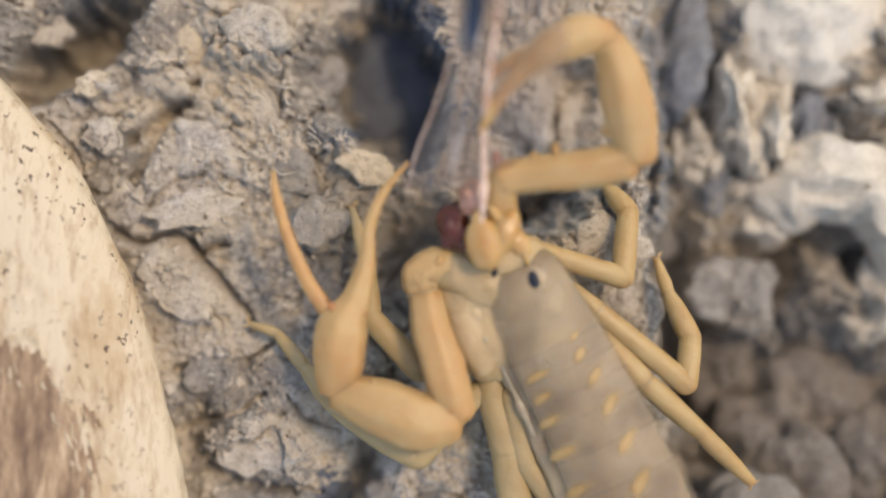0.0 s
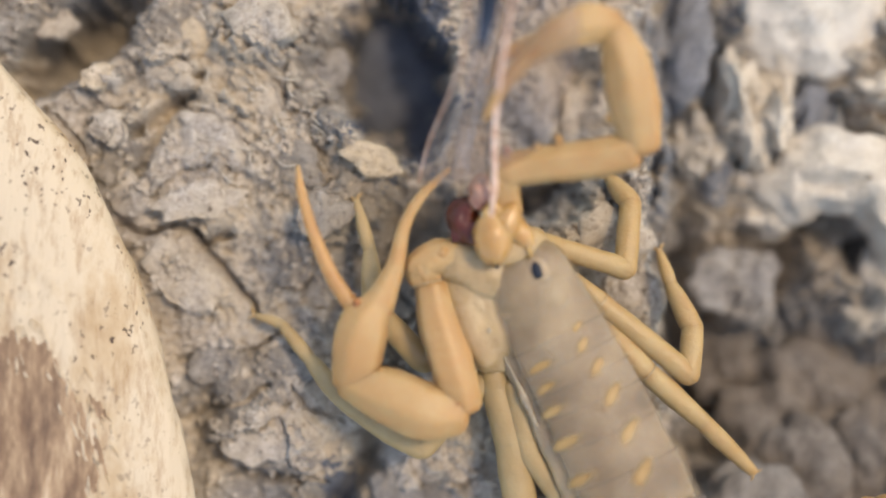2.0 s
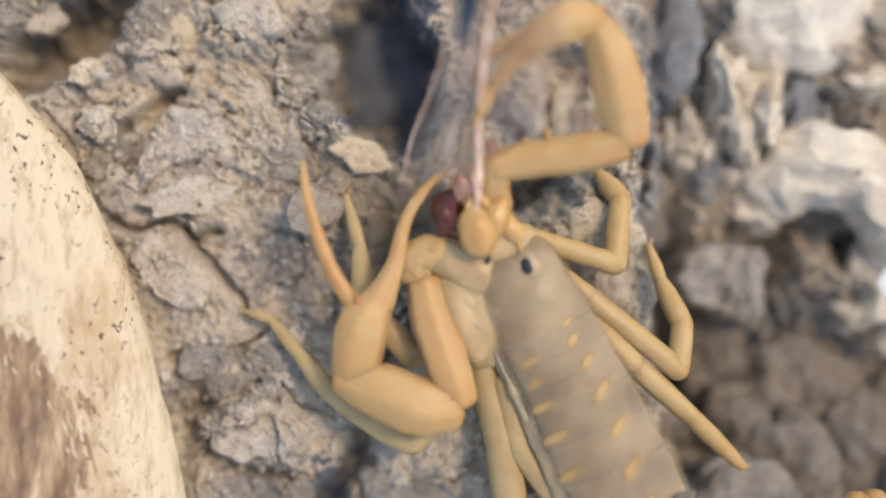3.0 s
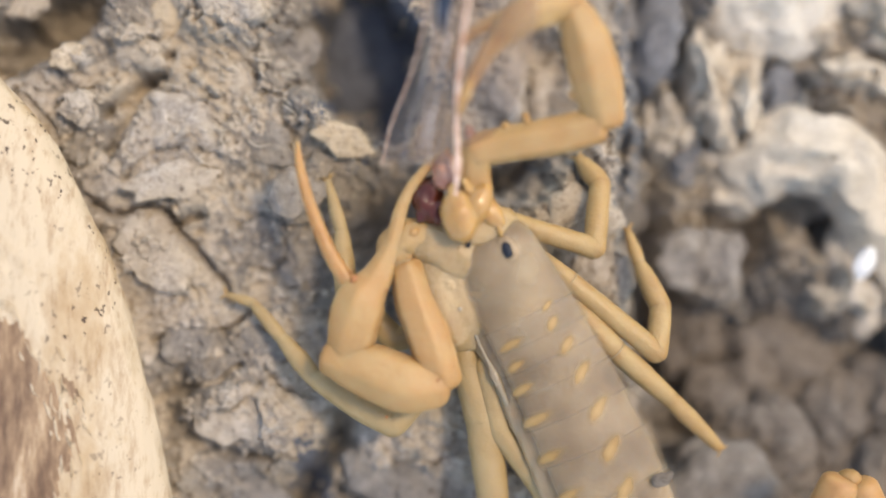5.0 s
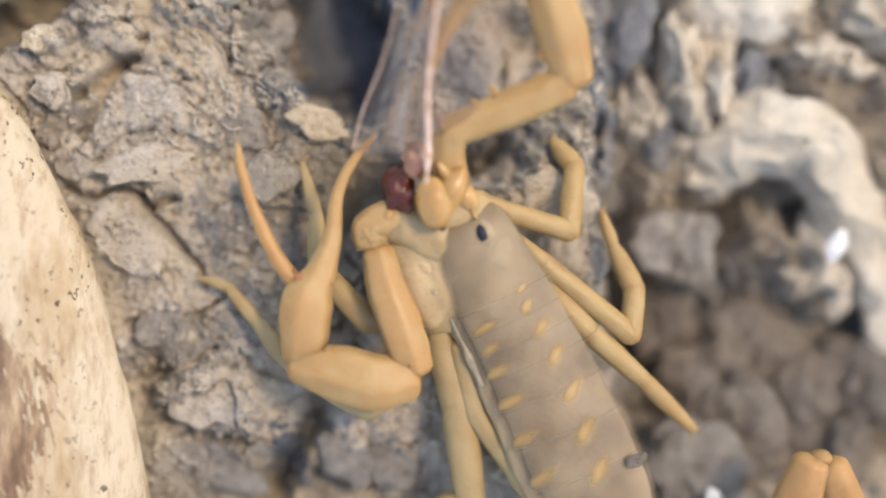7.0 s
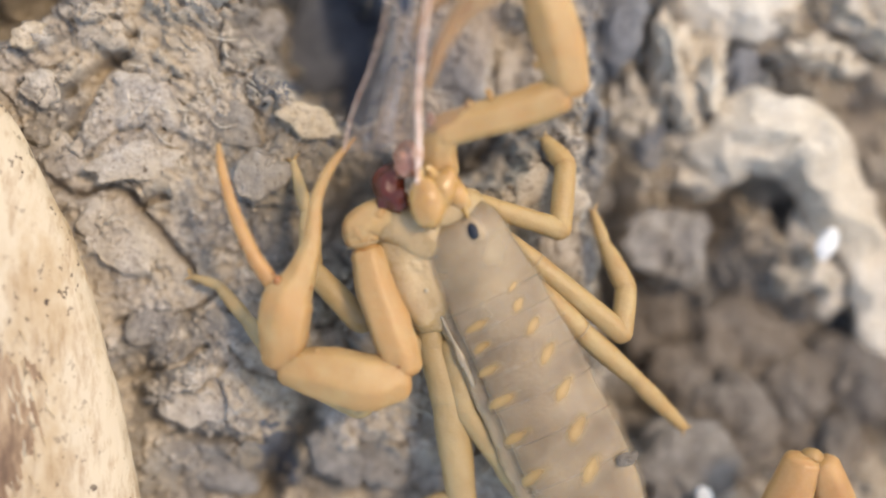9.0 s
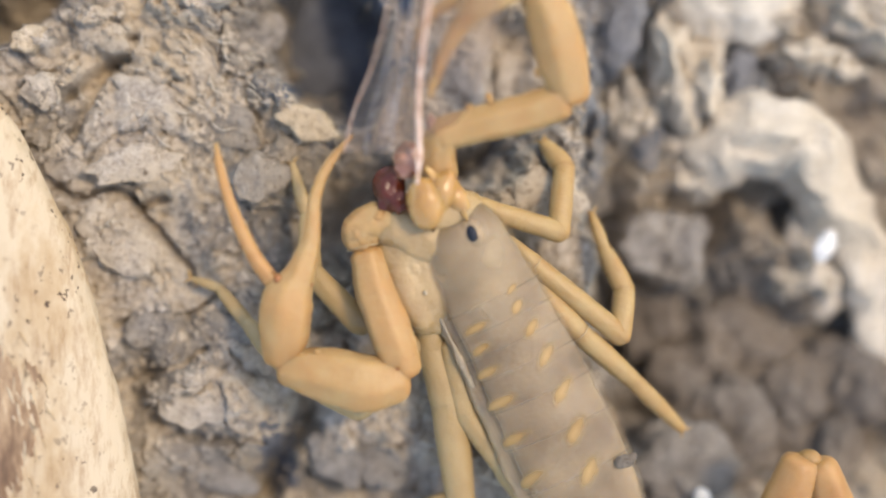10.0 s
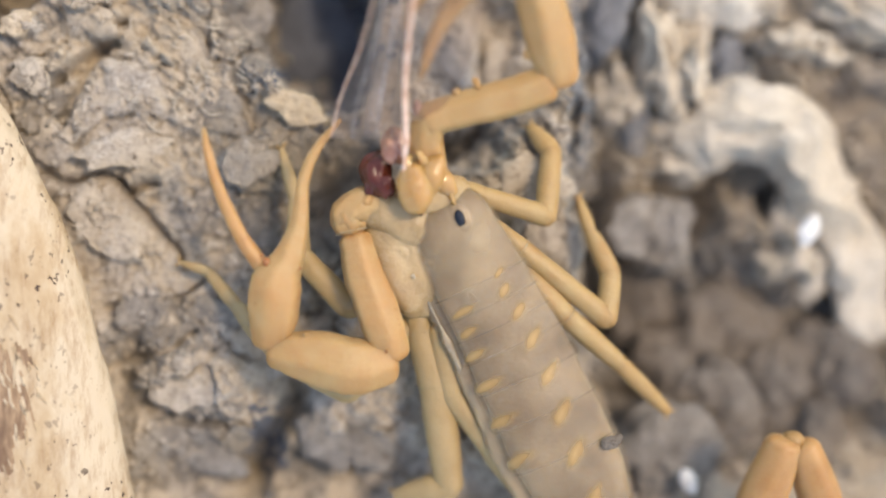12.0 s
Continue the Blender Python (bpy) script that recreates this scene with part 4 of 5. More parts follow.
# side membrane along the trunk's left flank
flank = [trunk_point(1.2 + 0.4 * i, -1.0) + Vector((-0.12, -0.07, -0.12)) for i in range(11)]
limb("pleura", flank, [0.03 + 0.005 * i + 0.025 * noise.noise(Vector((i * 0.9, 3, 0))) + 0.11 * math.exp(-((i - 8.2) / 0.9) ** 2) for i in range(11)], PLEURA, flat=0.8, sides=12, steps=5, uneven=0.45)


limb("flank_skin", [trunk_point(1.6 + 0.4 * i, -1.0) + Vector((0.10, 0.03, -0.52)) for i in range(19)], [0.46] * 19, FLESH, sides=16, steps=5, uneven=0.25)
# Glossy bead added to stand in for a glint on the side.
link_mesh("glint_bead", *ball((1.62, -3.40, 3.72), (0.08, 0.09, 0.06), 0, 14, 10, 0.3), PLEURA, scorpion, (1.62, -3.40, 3.72), "tiny wet glossy swelling")


# jaws
chelicera_left = link_mesh("chelicera", *ball((1.54, 0.19, 4.6), (0.70, 0.98, 0.60), 12, 28, 20, 0.10, 1), CHEL, scorpion, (1.64, -0.61, 4.3), "glossy amber jaw")
chelicera_right = link_mesh("chelicera", *ball((2.28, 0.61, 4.4), (0.52, 0.95, 0.52), -24, 28, 20, 0.10, 2), CHEL, scorpion, (2.54, -0.08, 4.2), "glossy amber jaw")
limb("jaw_finger", [(1.37, 0.64, 4.7), (1.2, 1.06, 4.8), (1.29, 1.43, 4.8)], [0.24, 0.15, 0.06], CHEL, chelicera_left)
limb("jaw_finger", [(2.11, 0.96, 4.5), (1.91, 1.31, 4.7), (1.74, 1.56, 4.8)], [0.24, 0.16, 0.06], CHEL, chelicera_right)
limb("coxa", [(2.55, 0.75, 3.8), (2.80, 0.25, 3.9), (3.12, -0.18, 3.8)], [0.36, 0.46, 0.30], CHEL, uneven=0.2, flat=0.7)
limb("coxa", [(2.95, 0.05, 3.9), (3.12, -0.40, 3.95), (3.22, -0.62, 3.85)], [0.12, 0.12, 0.06], CHEL, uneven=0.3)
limb("mouth_skin", [(1.24, -0.79, 3.2), (2.04, -0.50, 3.4), (3, -0.16, 3.3), (3.57, -0.02, 3.0)], [0.55, 0.75, 0.70, 0.5], MEMB, sides=20, uneven=0.12)

# ---- left pincer arm ----
link_mesh("coxal_plate", *ball((1.22, -2.6, 2.75), (1.40, 2.6, 0.95), 18, 36, 26, 0.16, 3), MEMB, scorpion, (1.22, -2.6, 2.75))
limb("coxa", [(1.95, -1.40, 3.15), (0.88, -0.95, 3.15), (0.02, -0.72, 3.1)], [1.15, 1.08, 0.85], MEMB, sides=28, uneven=0.16, flat=0.7)
limb("coxa", [(1.92, -3.68, 2.8), (1.17, -2.69, 3.0), (0.52, -1.75, 2.9)], [0.9, 0.98, 0.8], MEMB, sides=24, uneven=0.1, flat=0.7)
limb("trochanter", [(0.52, -0.62, 3.2), (-0.26, -0.62, 3.3), (-0.84, -0.97, 3.3), (-0.86, -1.57, 3.3)], [0.60, 0.70, 0.72, 0.64], PALP, sides=36, keel=0.05, uneven=0.13)
KNEE0, WRIST0, HIP0 = (0.34, -6.33, 3.6), (-4.02, -5.37, 3.4), (-0.77, -1.69, 3.3)
palp_femur = limb("femur", [(-0.69, -1.74, 3.3), (-0.41, -3.18, 3.5), (0.13, -4.87, 3.7), (0.47, -6.26, 3.6)], [0.66, 0.78, 0.84, 0.76], PALP, origin=HIP0, keel=0.048, flat=0.80, uneven=0.055, sides=36)
palp_patella = limb("patella", [(0.34, -6.48, 3.6), (-0.94, -6.46, 3.7), (-2.43, -5.9, 3.6), (-3.94, -5.44, 3.4)], [0.86, 1.12, 1.06, 0.70], PALP, origin=KNEE0, keel=0.048, flat=0.80, uneven=0.055, sides=36)
palp_palm = limb("pincer_palm", [(-4.07, -5.33, 3.4), (-3.92, -4.24, 3.6), (-3.78, -2.96, 3.7), (-3.32, -2, 3.7), (-2.89, -0.62, 3.7), (-2.74, 0.87, 3.8), (-2.2, 2.14, 3.9), (-1.31, 3.23, 4)],
                 [0.70, 0.98, 0.98, 0.62, 0.36, 0.25, 0.19, 0.08], PALP, origin=WRIST0, keel=0.048, flat=0.80, uneven=0.055, sides=36)
palp_finger = limb("movable_finger", [(-4.3, -2.42, 3.7), (-5.07, -1.25, 3.8), (-5.8, 0.44, 3.9), (-6.21, 1.92, 4), (-6.36, 2.94, 4)], [0.34, 0.29, 0.24, 0.18, 0.07],
                   FINGER, palp_palm, origin=(-4.34, -2.28, 3.7))
link_mesh("finger_joint", *ball((-4.14, -2.19, 4.05), (0.16, 0.20, 0.15), 0), JOINT, palp_palm, (-4.1, -2.09, 4), "rusty joint")

# ---- right pincer arm ----
limb("trochanter", [(2.14, 1.08, 3.8), (2.1, 1.91, 4.2), (2.22, 2.49, 4.4), (2.53, 2.78, 4.5)], [0.74, 0.68, 0.70, 0.62], PALP, sides=36, keel=0.05, uneven=0.1)
rpalp_femur = limb("femur", [(2.11, 2.57, 4.5), (3.46, 2.77, 4.6), (5.31, 2.93, 4.8), (6.78, 3.22, 5)], [0.66, 0.70, 0.74, 0.72], PALP, keel=0.048, flat=0.80, uneven=0.055, sides=36)
RKNEE, RWRIST = (7.11, 3.57, 5), (5.93, 7.72, 5.6)
rpalp_patella = limb("patella", [(7.11, 3.33, 5), (6.87, 4.65, 5.2), (6.45, 6.25, 5.5), (5.95, 7.56, 5.6)], [0.80, 0.98, 0.95, 0.60], PALP, origin=RKNEE, keel=0.048, flat=0.80, uneven=0.055, sides=36)
rpalp_palm = limb("pincer_palm", [(5.98, 7.71, 5.7), (4.97, 7.65, 6), (3.84, 7.16, 6.2), (2.93, 6.45, 6.2), (2.13, 5.55, 6.2), (1.65, 4.76, 6.1), (1.33, 4.16, 6)],
                  [0.55, 0.78, 0.66, 0.38, 0.28, 0.20, 0.08], PALP, rpalp_patella, origin=RWRIST, keel=0.048, flat=0.80, uneven=0.055, sides=36)
limb("movable_finger", [(4.06, 7.39, 6), (2.96, 7, 5.9), (1.95, 6.41, 5.8), (1.34, 5.41, 5.7)], [0.34, 0.26, 0.2, 0.08], PALP, rpalp_patella)


def bump_on(name, at, size, turn, rough, seed, owner):
    """A small rounded swelling of a limb, in the limb's own colour."""
    ob = link_mesh(name, *ball(at, size, turn, 24, 16, rough, seed), PALP, owner, at)
    ob.data.attributes.new("along", "FLOAT", "POINT").data.foreach_set("value", [0.5] * len(ob.data.vertices))
    return ob


def granules(points, parent, spread, size=0.03, seed=0):
    """A row of tiny rusty grains along a ridge of a limb."""
    rng = random.Random(seed)
    pieces = []
    for p in spline(points, 7):
        c = Vector(p) + Vector((rng.uniform(-1, 1), rng.uniform(-1, 1), 0)) * spread
        r = size * rng.uniform(0.6, 1.2)
        pieces.append(ball(c, (r, r, r), 0, 6, 4))
    return link_mesh("granule_row", *joined(*pieces), RUST, parent, points[0], "row of tiny rusty grains")


bump_on("trochanter_lobe", (-0.84, -1.18, 3.45), (0.56, 0.52, 0.45), 20, 0.45, 12, scorpion)
bump_on("trochanter_lobe", (-0.30, -0.42, 3.45), (0.48, 0.44, 0.42), 0, 0.5, 15, scorpion)
granules([(-3.62, -5.03, 4.15), (-2.6, -5, 4.4), (-1.34, -5.2, 4.5), (-0.29, -5.54, 4.3)], palp_patella, 0.05, seed=1)
granules([(-3.46, -6.42, 4), (-2.2, -7.2, 4), (-0.93, -7.37, 4), (0.13, -6.91, 4)], palp_patella, 0.05, seed=2)
granules([(-4.4, -2.5, 4.2), (-4.54, -3.55, 4.2), (-4.47, -4.41, 4.1), (-4.1, -5.26, 4)], palp_palm, 0.04, seed=3)
granules([(-3.03, -2.19, 4.2), (-2.92, -3.34, 4.3), (-3.13, -4.4, 4.2), (-3.63, -5.22, 4)], palp_palm, 0.04, seed=4)
granules([(-0.93, -2.1, 3.8), (-0.76, -3.36, 4), (-0.38, -4.72, 4.1), (-0.19, -5.46, 4.1)], palp_femur, 0.04, seed=5)
granules([(0.13, -2.52, 3.8), (0.59, -3.78, 4), (0.89, -5.25, 4.1), (0.89, -6.12, 3.9)], palp_femur, 0.04, seed=6)
granules([(1.32, 0.53, 5.2), (1.6, 0.23, 5.25), (1.4, -0.14, 5.15), (1.81, -0.23, 5.1)], chelicera_left, 0.25, 0.03, seed=11)
granules([(5.82, 6.99, 6), (5.82, 5.67, 6), (5.96, 4.59, 5.8), (6.45, 3.9, 5.5)], rpalp_patella, 0.04, seed=7)

for at, size, owner in (((4.15, 3.62, 4.9), (0.13, 0.26, 0.14), rpalp_femur), ((3.35, 3.40, 4.8), (0.16, 0.18, 0.14), rpalp_femur), ((5.95, 4.30, 5.2), (0.17, 0.20, 0.16), rpalp_patella),
                        ((-2.62, -5.02, 3.9), (0.14, 0.16, 0.12), palp_patella), ((-0.62, -2.62, 3.7), (0.12, 0.2, 0.12), palp_femur)):
    bump_on("tubercle", at, size, 15, 0.3, 1, owner)
for at, size, owner in (((-2.86, -2.42, 4.0), 0.07, palp_palm), ((-4.30, -1.92, 4.0), 0.08, palp_palm), ((-4.62, -2.95, 3.9), 0.06, palp_palm), ((-1.20, -7.55, 3.5), 0.07, scorpion), ((-1.45, -7.30, 3.9), 0.06, palp_patella),
                        ((0.30, -6.05, 4.3), 0.07, palp_femur), ((7.05, 3.85, 5.6), 0.07, rpalp_patella)):
    link_mesh("joint_spot", *ball(at, (size, size * 0.8, size * 0.6), 30, 10, 8, 0.5), JOINT, owner, at, "dark rusty spot at a joint")


def ring(at, toward, radius, parent=None):
    """A thin pale band of soft skin round a joint."""
    p, d = Vector(at), (Vector(toward) - Vector(at)).normalized()
    return limb("joint_ring", [p - d * 0.014, p, p + d * 0.014], [radius * 1.0, radius * 1.03, radius * 1.0], RING, parent, sides=18, steps=2, flat=0.9, blunt=0.04)


ring((-0.77, -1.67, 3.32), (-0.41, -3.18, 3.5), 0.655)
ring((5.96, -2.42, 2.62), (9.46, -5.25, 2.2), 0.44)
ring((7.8, -5.14, 2.42), (10.1, -7.17, 1.8), 0.46)
ring((1.98, -5.8, 2), (2.57, -7.95, 1.8), 0.56)

# ---- legs: runs of joints from the body to the tip ----
def leg(joints, radii, mat, feet=True, bulge=1.0):
    for i, (a, b) in enumerate(zip(joints, joints[1:])):
        a, b = Vector(a), Vector(b)
        r0, r1 = radii[i], radii[i + 1]
        limb("leg_segment" if i < len(joints) - 2 or not feet else "foot", [a, a.lerp(b, 0.35), a.lerp(b, 0.75), b], [r0, r0 * bulge * 1.03, (r0 + r1) / 2 * bulge * 1.03, r1], mat, flat=0.92, sides=20, steps=5, uneven=0.05, blunt=1.0)
    if feet:
        tip, back = Vector(joints[-1]), Vector(joints[-2])
        d = (tip - back).normalized()
        n = Vector((-d.y, d.x, 0))
        for k in (-1, 1):
            limb("claw", [tip, tip + d * 0.22 + n * 0.16 * k, tip + d * 0.30 + n * 0.34 * k - Vector((0, 0, 0.1))], [0.07, 0.055, 0.02], FINGER, sides=6, steps=3)


leg([(3.15, 0.02, 3), (4.36, -0.3, 2.8), (7.01, -1.12, 2), (7.35, 1.48, 1.2), (6.61, 2.47, 0.6)], [0.42, 0.40, 0.46, 0.42, 0.24], LEG)
leg([(4.38, -1.39, 2.6), (5.9, -2.37, 2.6), (9.46, -5.25, 2.2), (9.74, -3.49, 1.6), (8.98, -1.78, 1), (8.62, -0.48, 0.5)], [0.46, 0.42, 0.45, 0.43, 0.27, 0.14], LEG)
leg([(6.04, -3.48, 2.4), (7.78, -5.12, 2.4), (10.1, -7.17, 1.8), (12.27, -9.27, 0.9)], [0.55, 0.44, 0.36, 0.22], LEG)
leg([(1.01, -4.37, 2.2), (-0.92, -4.71, 2.1), (-2.86, -2.69, 1.7), (-3.06, -0.43, 1.1), (-3.64, 1.57, 0.5)], [0.40, 0.50, 0.44, 0.27, 0.13], LEGPALE)
leg([(1.46, -5.49, 2), (-1.01, -8.05, 2), (-4.13, -6.21, 1.9), (-5.47, -4.73, 1.2), (-6.67, -3.38, 0.6), (-7.74, -3.04, 0.3)], [0.45, 0.58, 0.37, 0.27, 0.20, 0.10], LEGPALE, bulge=1.06)
leg([(1.71, -4.37, 2.2), (1.94, -5.71, 2), (2.57, -7.95, 1.8), (3.15, -12.15, 1.4), (1.04, -12.69, 0.6)], [0.55, 0.62, 0.68, 0.58, 0.24], LEGPALE)
leg([(2.66, -5.69, 2.2), (3.26, -8.36, 2), (4.78, -10.28, 1.8), (6.66, -13.04, 1)], [0.50, 0.52, 0.60, 0.4], LEGPALE)

# ---- tail, curled beside the body ----
TAIL = [
    ([(9.5, -14.2, 2), (10.41, -15.34, 1.9), (11.62, -16.44, 1.9)], [0.85, 1.0, 0.85]), ([(11.96, -16.55, 1.9), (13.28, -16.77, 1.9), (14.5, -15.89, 1.9)], [0.85, 0.98, 0.85]),
    ([(14.9, -15.41, 2), (15.85, -12.66, 2.4), (16.62, -10.40, 2.8)], [0.85, 0.98, 0.80]), ([(17.38, -10.55, 2.8), (18.20, -12.44, 2.4), (18.95, -14.31, 2)], [0.72, 0.86, 0.74]),
    ([(19.05, -14.64, 2), (18.96, -16.36, 1.8), (17.92, -17.32, 1.6)], [0.75, 0.9, 0.7]),
]
for run, radii in TAIL:
    limb("tail_segment", run, radii, FINGER, keel=0.02, flat=0.9, sides=36)
link_mesh("tail_joint", *ball((16.99, -10.23, 2.7), (0.50, 0.40, 0.50), 0), LEG, scorpion, (16.99, -10.23, 2.7), "pale tail joint")
limb("sting", [(17.7, -17.37, 1.6), (16.55, -17.4, 1.7), (15.81, -16.99, 1.6), (15.54, -16.5, 1.4)], [0.5, 0.7, 0.3, 0.06], FINGER)


# ---- the prey in its jaws ----
prey = thing("insect_prey", (0.34, 0.88, 3.5), "winged insect with a glossy dark red body in the scorpion's jaws", "insect")
link_mesh("abdomen", *ball((0.40, 0.90, 3.75), (0.58, 0.90, 0.42), -8, 40, 30, 0.30, 9), PREY, prey, (0.23, 0.98, 3.6))
link_mesh("abdomen_lobe", *ball((0.72, 0.42, 3.95), (0.42, 0.5, 0.35), 20, 28, 20, 0.35, 4), PREY, prey, (0.72, 0.42, 3.95))
link_mesh("thorax", *ball((1.07, 1.91, 4.2), (0.55, 0.7, 0.5), 10, 16, 12, 0.4, 6), PINK, prey, (1.07, 1.91, 4.2))
link_mesh("thorax", *ball((1.98, 3.30, 4.6), (0.22, 0.34, 0.25), 10, 16, 12, 0.4, 8), PINK, prey, (2.02, 3.28, 4.2))


def film(name, left, right, mat, parent, cols=8, curl=0.3, label=""):
    """A thin wing sheet between two runs of points, slightly curled, with thickness."""
    a, b = spline(left, 5), spline(right, 5)
    verts, faces = [], []
    for layer in (0, 1):
        for p, q in zip(a, b):
            for k in range(cols + 1):
                t = k / cols
                v = Vector(p * (1 - t) + q * t)
                v.z += curl * math.sin(math.pi * t) + 0.05 * math.sin(9 * t + v.y) - 0.02 * layer
                verts.append(v)
    n, w = len(a) * (cols + 1), cols + 1
    for i in range(len(a) - 1):
        for k in range(cols):
            c = i * w + k
            faces += [(c, c + 1, c + w + 1, c + w), (c + n, c + w + n, c + w + 1 + n, c + 1 + n)]
    ob = link_mesh(name, verts, faces, mat, parent, left[0], label)
    ob.visible_shadow = False
    return ob


wing = film("wing", [(-1.3, 2.22, 4.4), (-0.95, 3.64, 4.9), (-0.24, 5.32, 5.6), (0.32, 7.22, 6.4), (0.31, 9.45, 7.2), (0.5, 11.58, 8)],
            [(1.33, 2.14, 4.8), (1.36, 3.62, 5.2), (1.46, 5.28, 5.9), (1.67, 7.19, 6.6), (1.97, 9.4, 7.4), (2.22, 11.52, 8.2)], FILM, prey, 10, 0.5, "clear crumpled wing")
film("wing", [(-0.08, 2.33, 4.2), (0.12, 3.97, 4.7), (0.43, 5.96, 5.4), (0.62, 8.06, 6.2), (0.71, 9.88, 7)],
     [(2.51, 2.93, 4.8), (3.47, 4.08, 5.8), (3.98, 5.76, 6.9), (4.31, 7.43, 7.5), (3.79, 9.7, 7.8)], FILM, prey, 10, 0.6, "clear crumpled wing")
for k in range(5):
    y = 2.72 + 0.26 * k
    fold = [(0.06 + 0.05 * k, y, 5.30 + 0.08 * k), (0.26 + 0.05 * k, y + 0.13, 5.36 + 0.08 * k), (0.48 + 0.04 * k, y + 0.04, 5.30 + 0.08 * k)]
    film("wing_cell", fold, [(p[0] + 0.03, p[1] + 0.15, p[2] + 0.05) for p in fold], FILMWHITE, wing, 3, 0.03, "milky fold of the wing")
limb("wing_vein", [(1.43, 1.01, 4.9), (1.5, 2.28, 5.3), (1.46, 4.17, 5.9), (1.6, 5.82, 6.4), (1.78, 7.34, 6.9), (2.07, 9.18, 7.5), (2.22, 11.33, 8.2)],
     [0.07, 0.12, 0.10, 0.09, 0.09, 0.11, 0.11], COPPER, prey, sides=8, flat=0.7, steps=9, wobble=0.28)
limb("wing_vein", [(-1.3, 2.22, 4.4), (-0.95, 3.64, 4.95), (-0.24, 5.31, 5.65), (0.32, 7.21, 6.45), (0.31, 9.43, 7.25)], [0.03, 0.03, 0.03, 0.03, 0.03], COPPER, prey, sides=6)
for k, t in enumerate((0.30, 0.66)):
    a = [Vector(p).lerp(Vector(q), t) + Vector((0, 0, 0.5 * math.sin(math.pi * t) + 0.05)) for p, q in
         (((-1.3, 2.22, 4.4), (1.33, 2.14, 4.8)), ((-0.95, 3.64, 4.9), (1.36, 3.62, 5.2)), ((-0.24, 5.32, 5.6), (1.46, 5.28, 5.9)), ((0.32, 7.22, 6.4), (1.67, 7.19, 6.6)), ((0.31, 9.45, 7.2), (1.97, 9.4, 7.4)))]
    limb("wing_vein", a, [0.012, 0.020, 0.014, 0.028, 0.022], CREASE, prey, sides=6, wobble=0.3)
limb("wing_case", [(0.94, 6.81, 7.1), (1, 7.46, 7.3), (1.13, 8.38, 7.6), (1.17, 10.01, 8.1)], [0.08, 0.24, 0.34, 0.36], SHELLBLUE, prey, sides=12, flat=0.4)


# ---- what moves ----
def shifted(ob, rest, rows):
    """Rows of (t, (dx, dy) in millimetres, degrees of turn in plan) about the part's rest place."""
    base = PLACES[ob] - PLACES[ob.parent] if ob.parent else PLACES[ob]
    walk(ob, [(t, pose((base.x + d[0]) * MM, (base.y + d[1]) * MM, base.z * MM, 0, 0, turn)) for t, d, turn in rows])


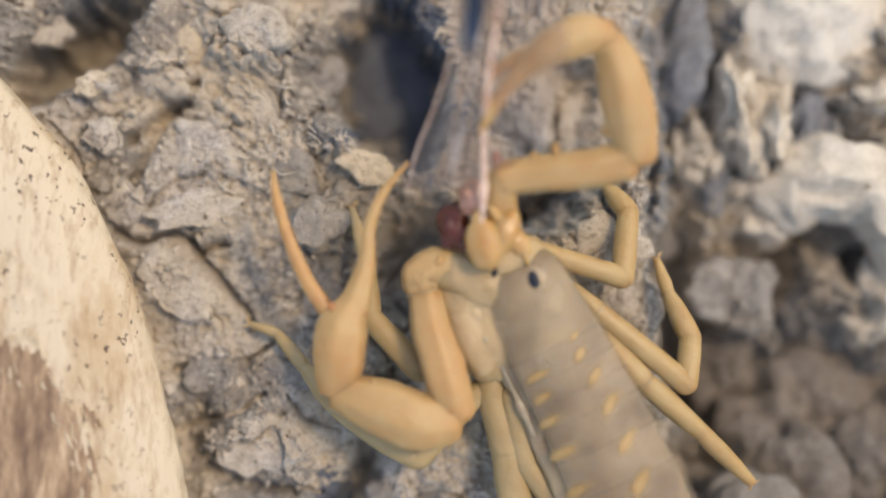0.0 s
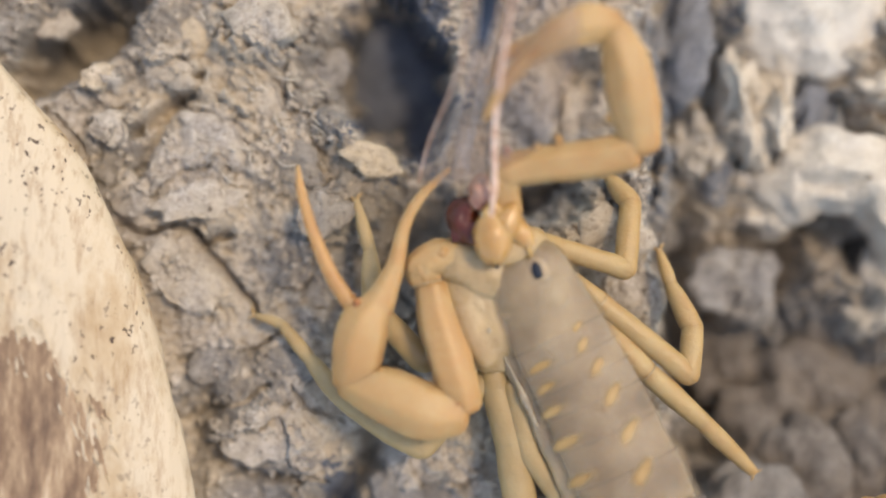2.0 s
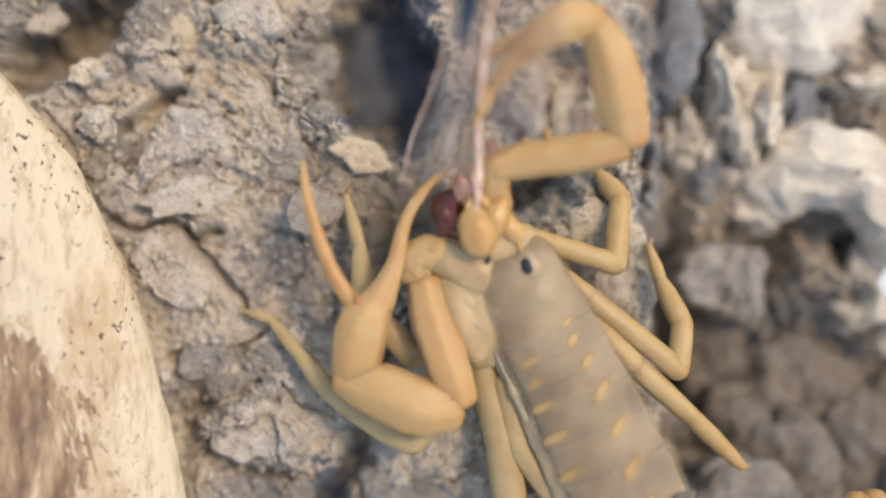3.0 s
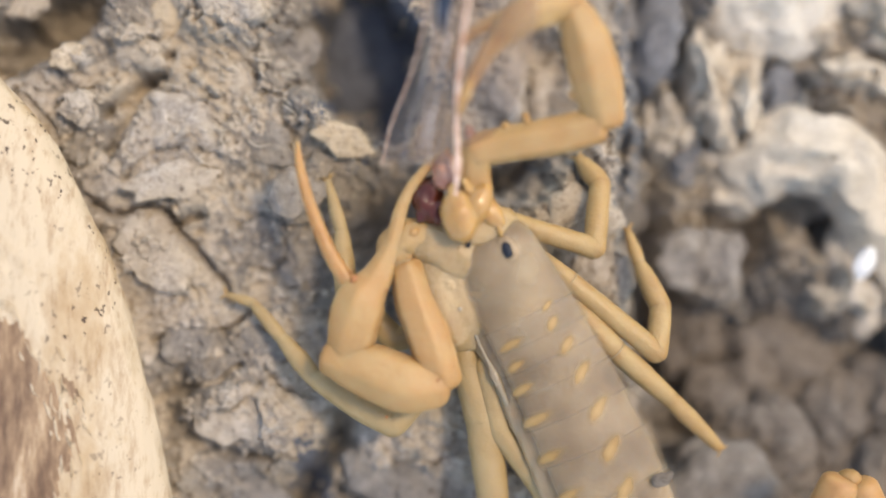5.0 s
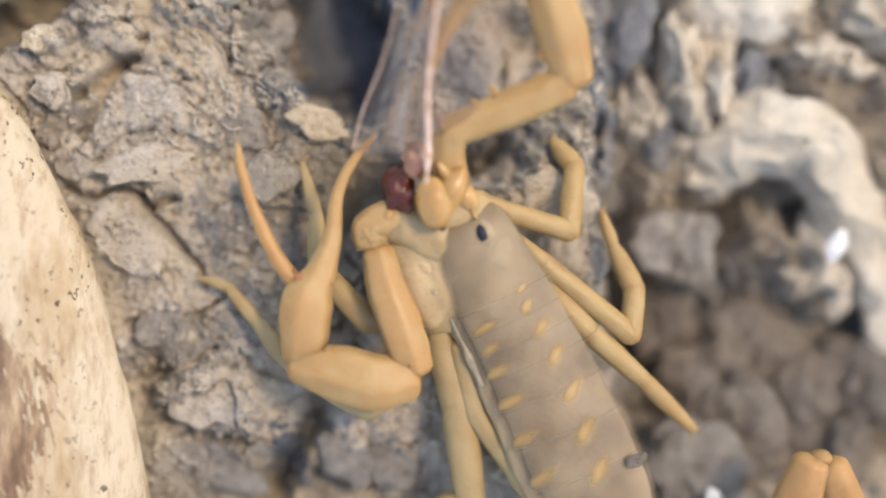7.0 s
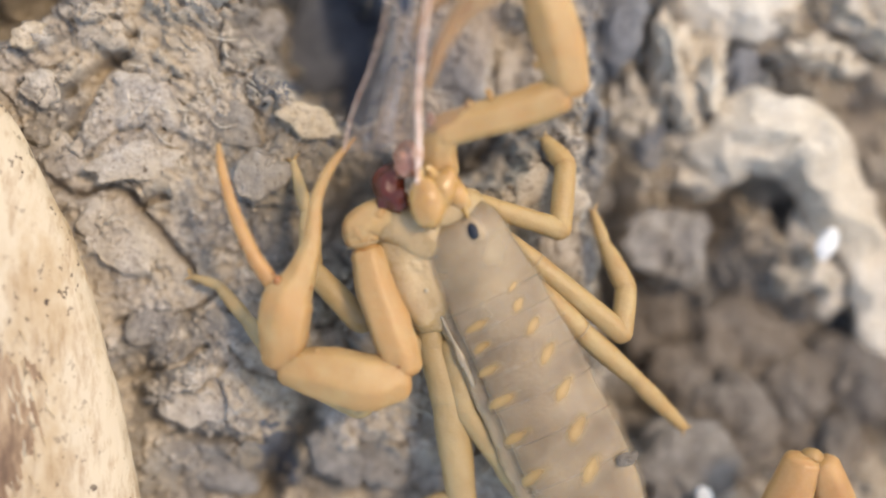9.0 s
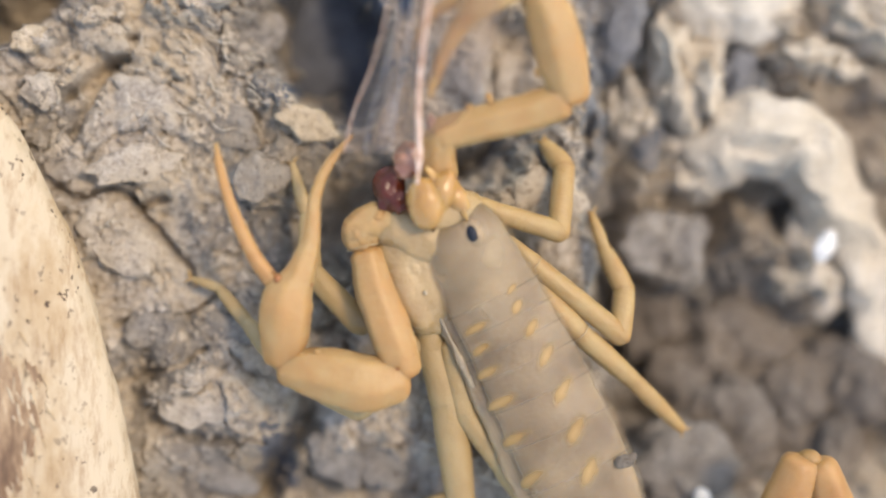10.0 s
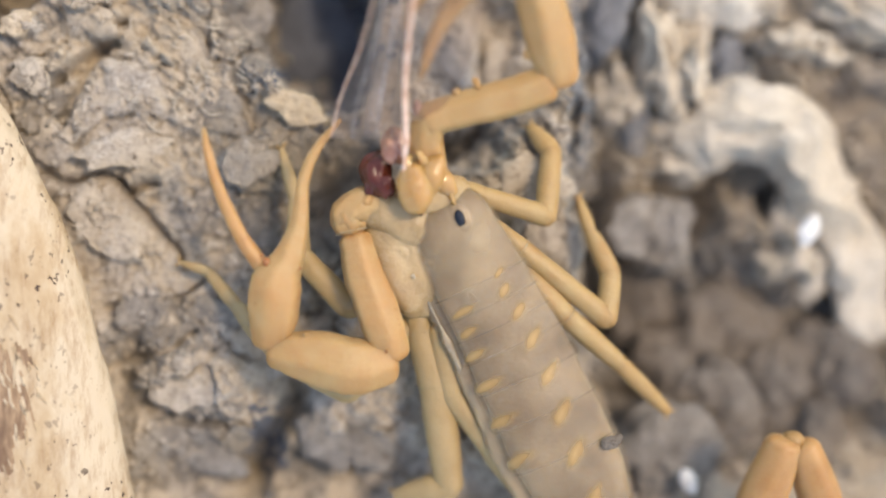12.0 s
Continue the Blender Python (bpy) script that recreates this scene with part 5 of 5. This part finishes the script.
def motions():
    shifted(palp_femur, HIP0, [(0, (0, -0), 0), (1.0, (0.021, -0), 0), (1.5, (0.021, -0.021), 0), (2.0, (0.107, -0.064), 0.5), (2.5, (0.192, -0.085), 1.8), (3.0, (0.171, -0.064), 2), (5.0, (0.235, -0.043), 3.2),
                              (6.0, (0.192, -0.107), 2.8), (7.0, (0.128, -0.171), 2.6), (9.0, (0.064, -0.235), 2.6), (12.0, (0.064, -0.235), 2.6)])
    shifted(palp_patella, KNEE0, [(0, (0, -0), 0), (1.0, (0, -0), 0), (1.5, (0.021, -0.021), 0), (2.0, (0.128, -0.043), -2), (2.5, (0.32, -0), -1), (3.0, (0.32, -0), -1), (5.0, (0.513, 0.192), 0), (5.5, (0.427, 0.064), 2),
                                 (6.0, (0.384, -0.064), 4), (6.5, (0.342, -0.171), 6), (7.0, (0.299, -0.214), 7), (9.0, (0.278, -0.256), 8.5), (10.0, (0.278, -0.235), 8), (12.0, (0.278, -0.235), 8)])
    shifted(palp_palm, WRIST0, [(0, (0.0, 0.0), 0.0), (0.5, (-0.011, 0.0), 0.0), (1, (0.041, -0.004), 0.0), (1.5, (0.07, -0.009), -2.0), (2, (0.395, -0.158), -7.0), (2.5, (0.981, -0.231), -7.0),
                                   (3, (0.788, -0.219), -7.0), (5, (1.263, -0.025), -8.5), (5.5, (1.146, -0.215), -3.5), (6, (0.968, -0.401), -2.0), (6.5, (0.646, -0.604), -1.0), (7, (0.527, -0.613), -1.0),
                                   (9, (0.091, -0.789), -1.0), (9.5, (0.133, -0.719), -0.5), (10, (0.164, -0.637), 0.0), (10.5, (0.173, -0.652), 0.0), (11, (0.112, -0.618), 0.0), (11.5, (0.126, -0.638), 0.0),
                                   (12, (0.147, -0.622), 0.0)])
    shifted(palp_finger, None, [(0, (0, -0), 0), (1.5, (0, -0), 2), (2.0, (0, -0), 7), (2.5, (0, -0), 4), (3.0, (0, -0), 5), (5.0, (0, -0), 7.5), (5.5, (0, -0), 3), (6.0, (0, -0), 2), (7.0, (0, -0), 1.5),
                                (9.0, (0, -0), 0.5), (12.0, (0, -0), 1)])
    shifted(rpalp_femur, None, [(0, (0.0, 0.0), 0.0), (0.5, (0.0, 0.0), 1.9), (1, (0.0, 0.0), 7.0), (1.5, (0.0, 0.0), 5.2), (2, (0.022, 0.0), 0.9), (2.5, (0.043, 0.0), -1.1),
                                   (3, (0.0, 0.0), 2.2), (5, (-0.021, 0.0), 4.0), (5.5, (-0.021, 0.0), 6.0), (6, (-0.032, 0.01), 6.5), (6.5, (-0.043, 0.021), 10.6), (7, (-0.034, 0.017), 15.5),
                                   (9, (0.0, 0.0), 9.3), (9.5, (0.0, 0.0), 8.9), (10, (0.0, 0.0), 7.5), (10.5, (0.0, 0.0), 8.0), (11, (0.0, 0.0), 8.4), (11.5, (0.0, 0.0), 8.2),
                                   (12, (0.0, 0.0), 8.6)])
    shifted(rpalp_patella, RKNEE, [(0, (0.0, 0.0), 0.0), (0.5, (-0.146, 0.156), 3.0), (1, (-0.307, 0.6), 8.1), (1.5, (-0.155, 0.423), 5.7), (2, (0.037, 0.106), -0.8), (2.5, (0.152, -0.092), -2.5),
                                   (3, (-0.028, 0.169), 1.4), (5, (-0.157, 0.34), 2.5), (5.5, (-0.167, 0.538), 4.5), (6, (-0.228, 0.562), 5.0), (6.5, (-0.351, 0.827), 5.0), (7, (-0.392, 1.239), 5.0),
                                   (9, (-0.205, 0.818), 4.0), (9.5, (-0.127, 0.793), 3.8), (10, (-0.12, 0.642), 3.7), (10.5, (-0.134, 0.683), 3.5), (11, (-0.151, 0.717), 3.3), (11.5, (-0.116, 0.697), 3.2),
                                   (12, (-0.05, 0.739), 3.0)])
    shifted(rpalp_palm, None, [(0, (0, -0), 0), (1.0, (0, -0), -3), (2.0, (0, -0), 0), (3.0, (0, -0), 2), (5.0, (0, -0), 5), (7.0, (0, -0), 6), (9.0, (0, -0), 7), (12.0, (0, -0), 8)])
    shifted(chelicera_left, None, [(0, (0, -0), 0), (1.0, (0.085, -0.128), -4), (1.5, (0.149, -0.256), -8), (2.0, (0.107, -0.128), -5), (2.5, (0, -0), 0), (3.0, (0, -0.021), 0), (5.0, (0.043, -0.043), 0), (6.0, (0, -0.085), 3), (7.0, (0.043, -0.171), 0),
                                   (9.0, (0.085, -0.214), -3), (10.5, (0.064, -0.171), 0), (12.0, (0.085, -0.214), -3)])
    shifted(chelicera_right, None, [(0, (0, -0), 0), (1.0, (-0.043, -0.085), 4), (1.5, (0, -0.128), 2), (2.5, (-0.064, 0.043), 4), (5.0, (-0.043, -0.043), 0), (6.0, (0, -0), -3), (7.0, (0, -0.085), 0), (9.0, (-0.043, -0.171), 3), (12.0, (0, -0.171), 0)])
    shifted(prey, None, [(0, (0.0, 0), 0), (0.5, (0.021, 0.043), 0), (1.0, (-0.064, 0.064), 0.5), (1.5, (0.064, 0), 0), (2.0, (0.235, -0.107), -1), (2.5, (0.128, -0.021), -1), (3.0, (0.064, -0.021), 0), (5.0, (-0.005, -0.107), 0.5), (6.0, (-0.072, -0.064), 1), (7.0, (-0.158, -0.299), 0), (9.0, (-0.179, -0.342), 0), (10.0, (-0.136, -0.299), 0), (11.0, (-0.072, -0.299), 0), (12.0, (-0.2, -0.32), 0)])


motions()
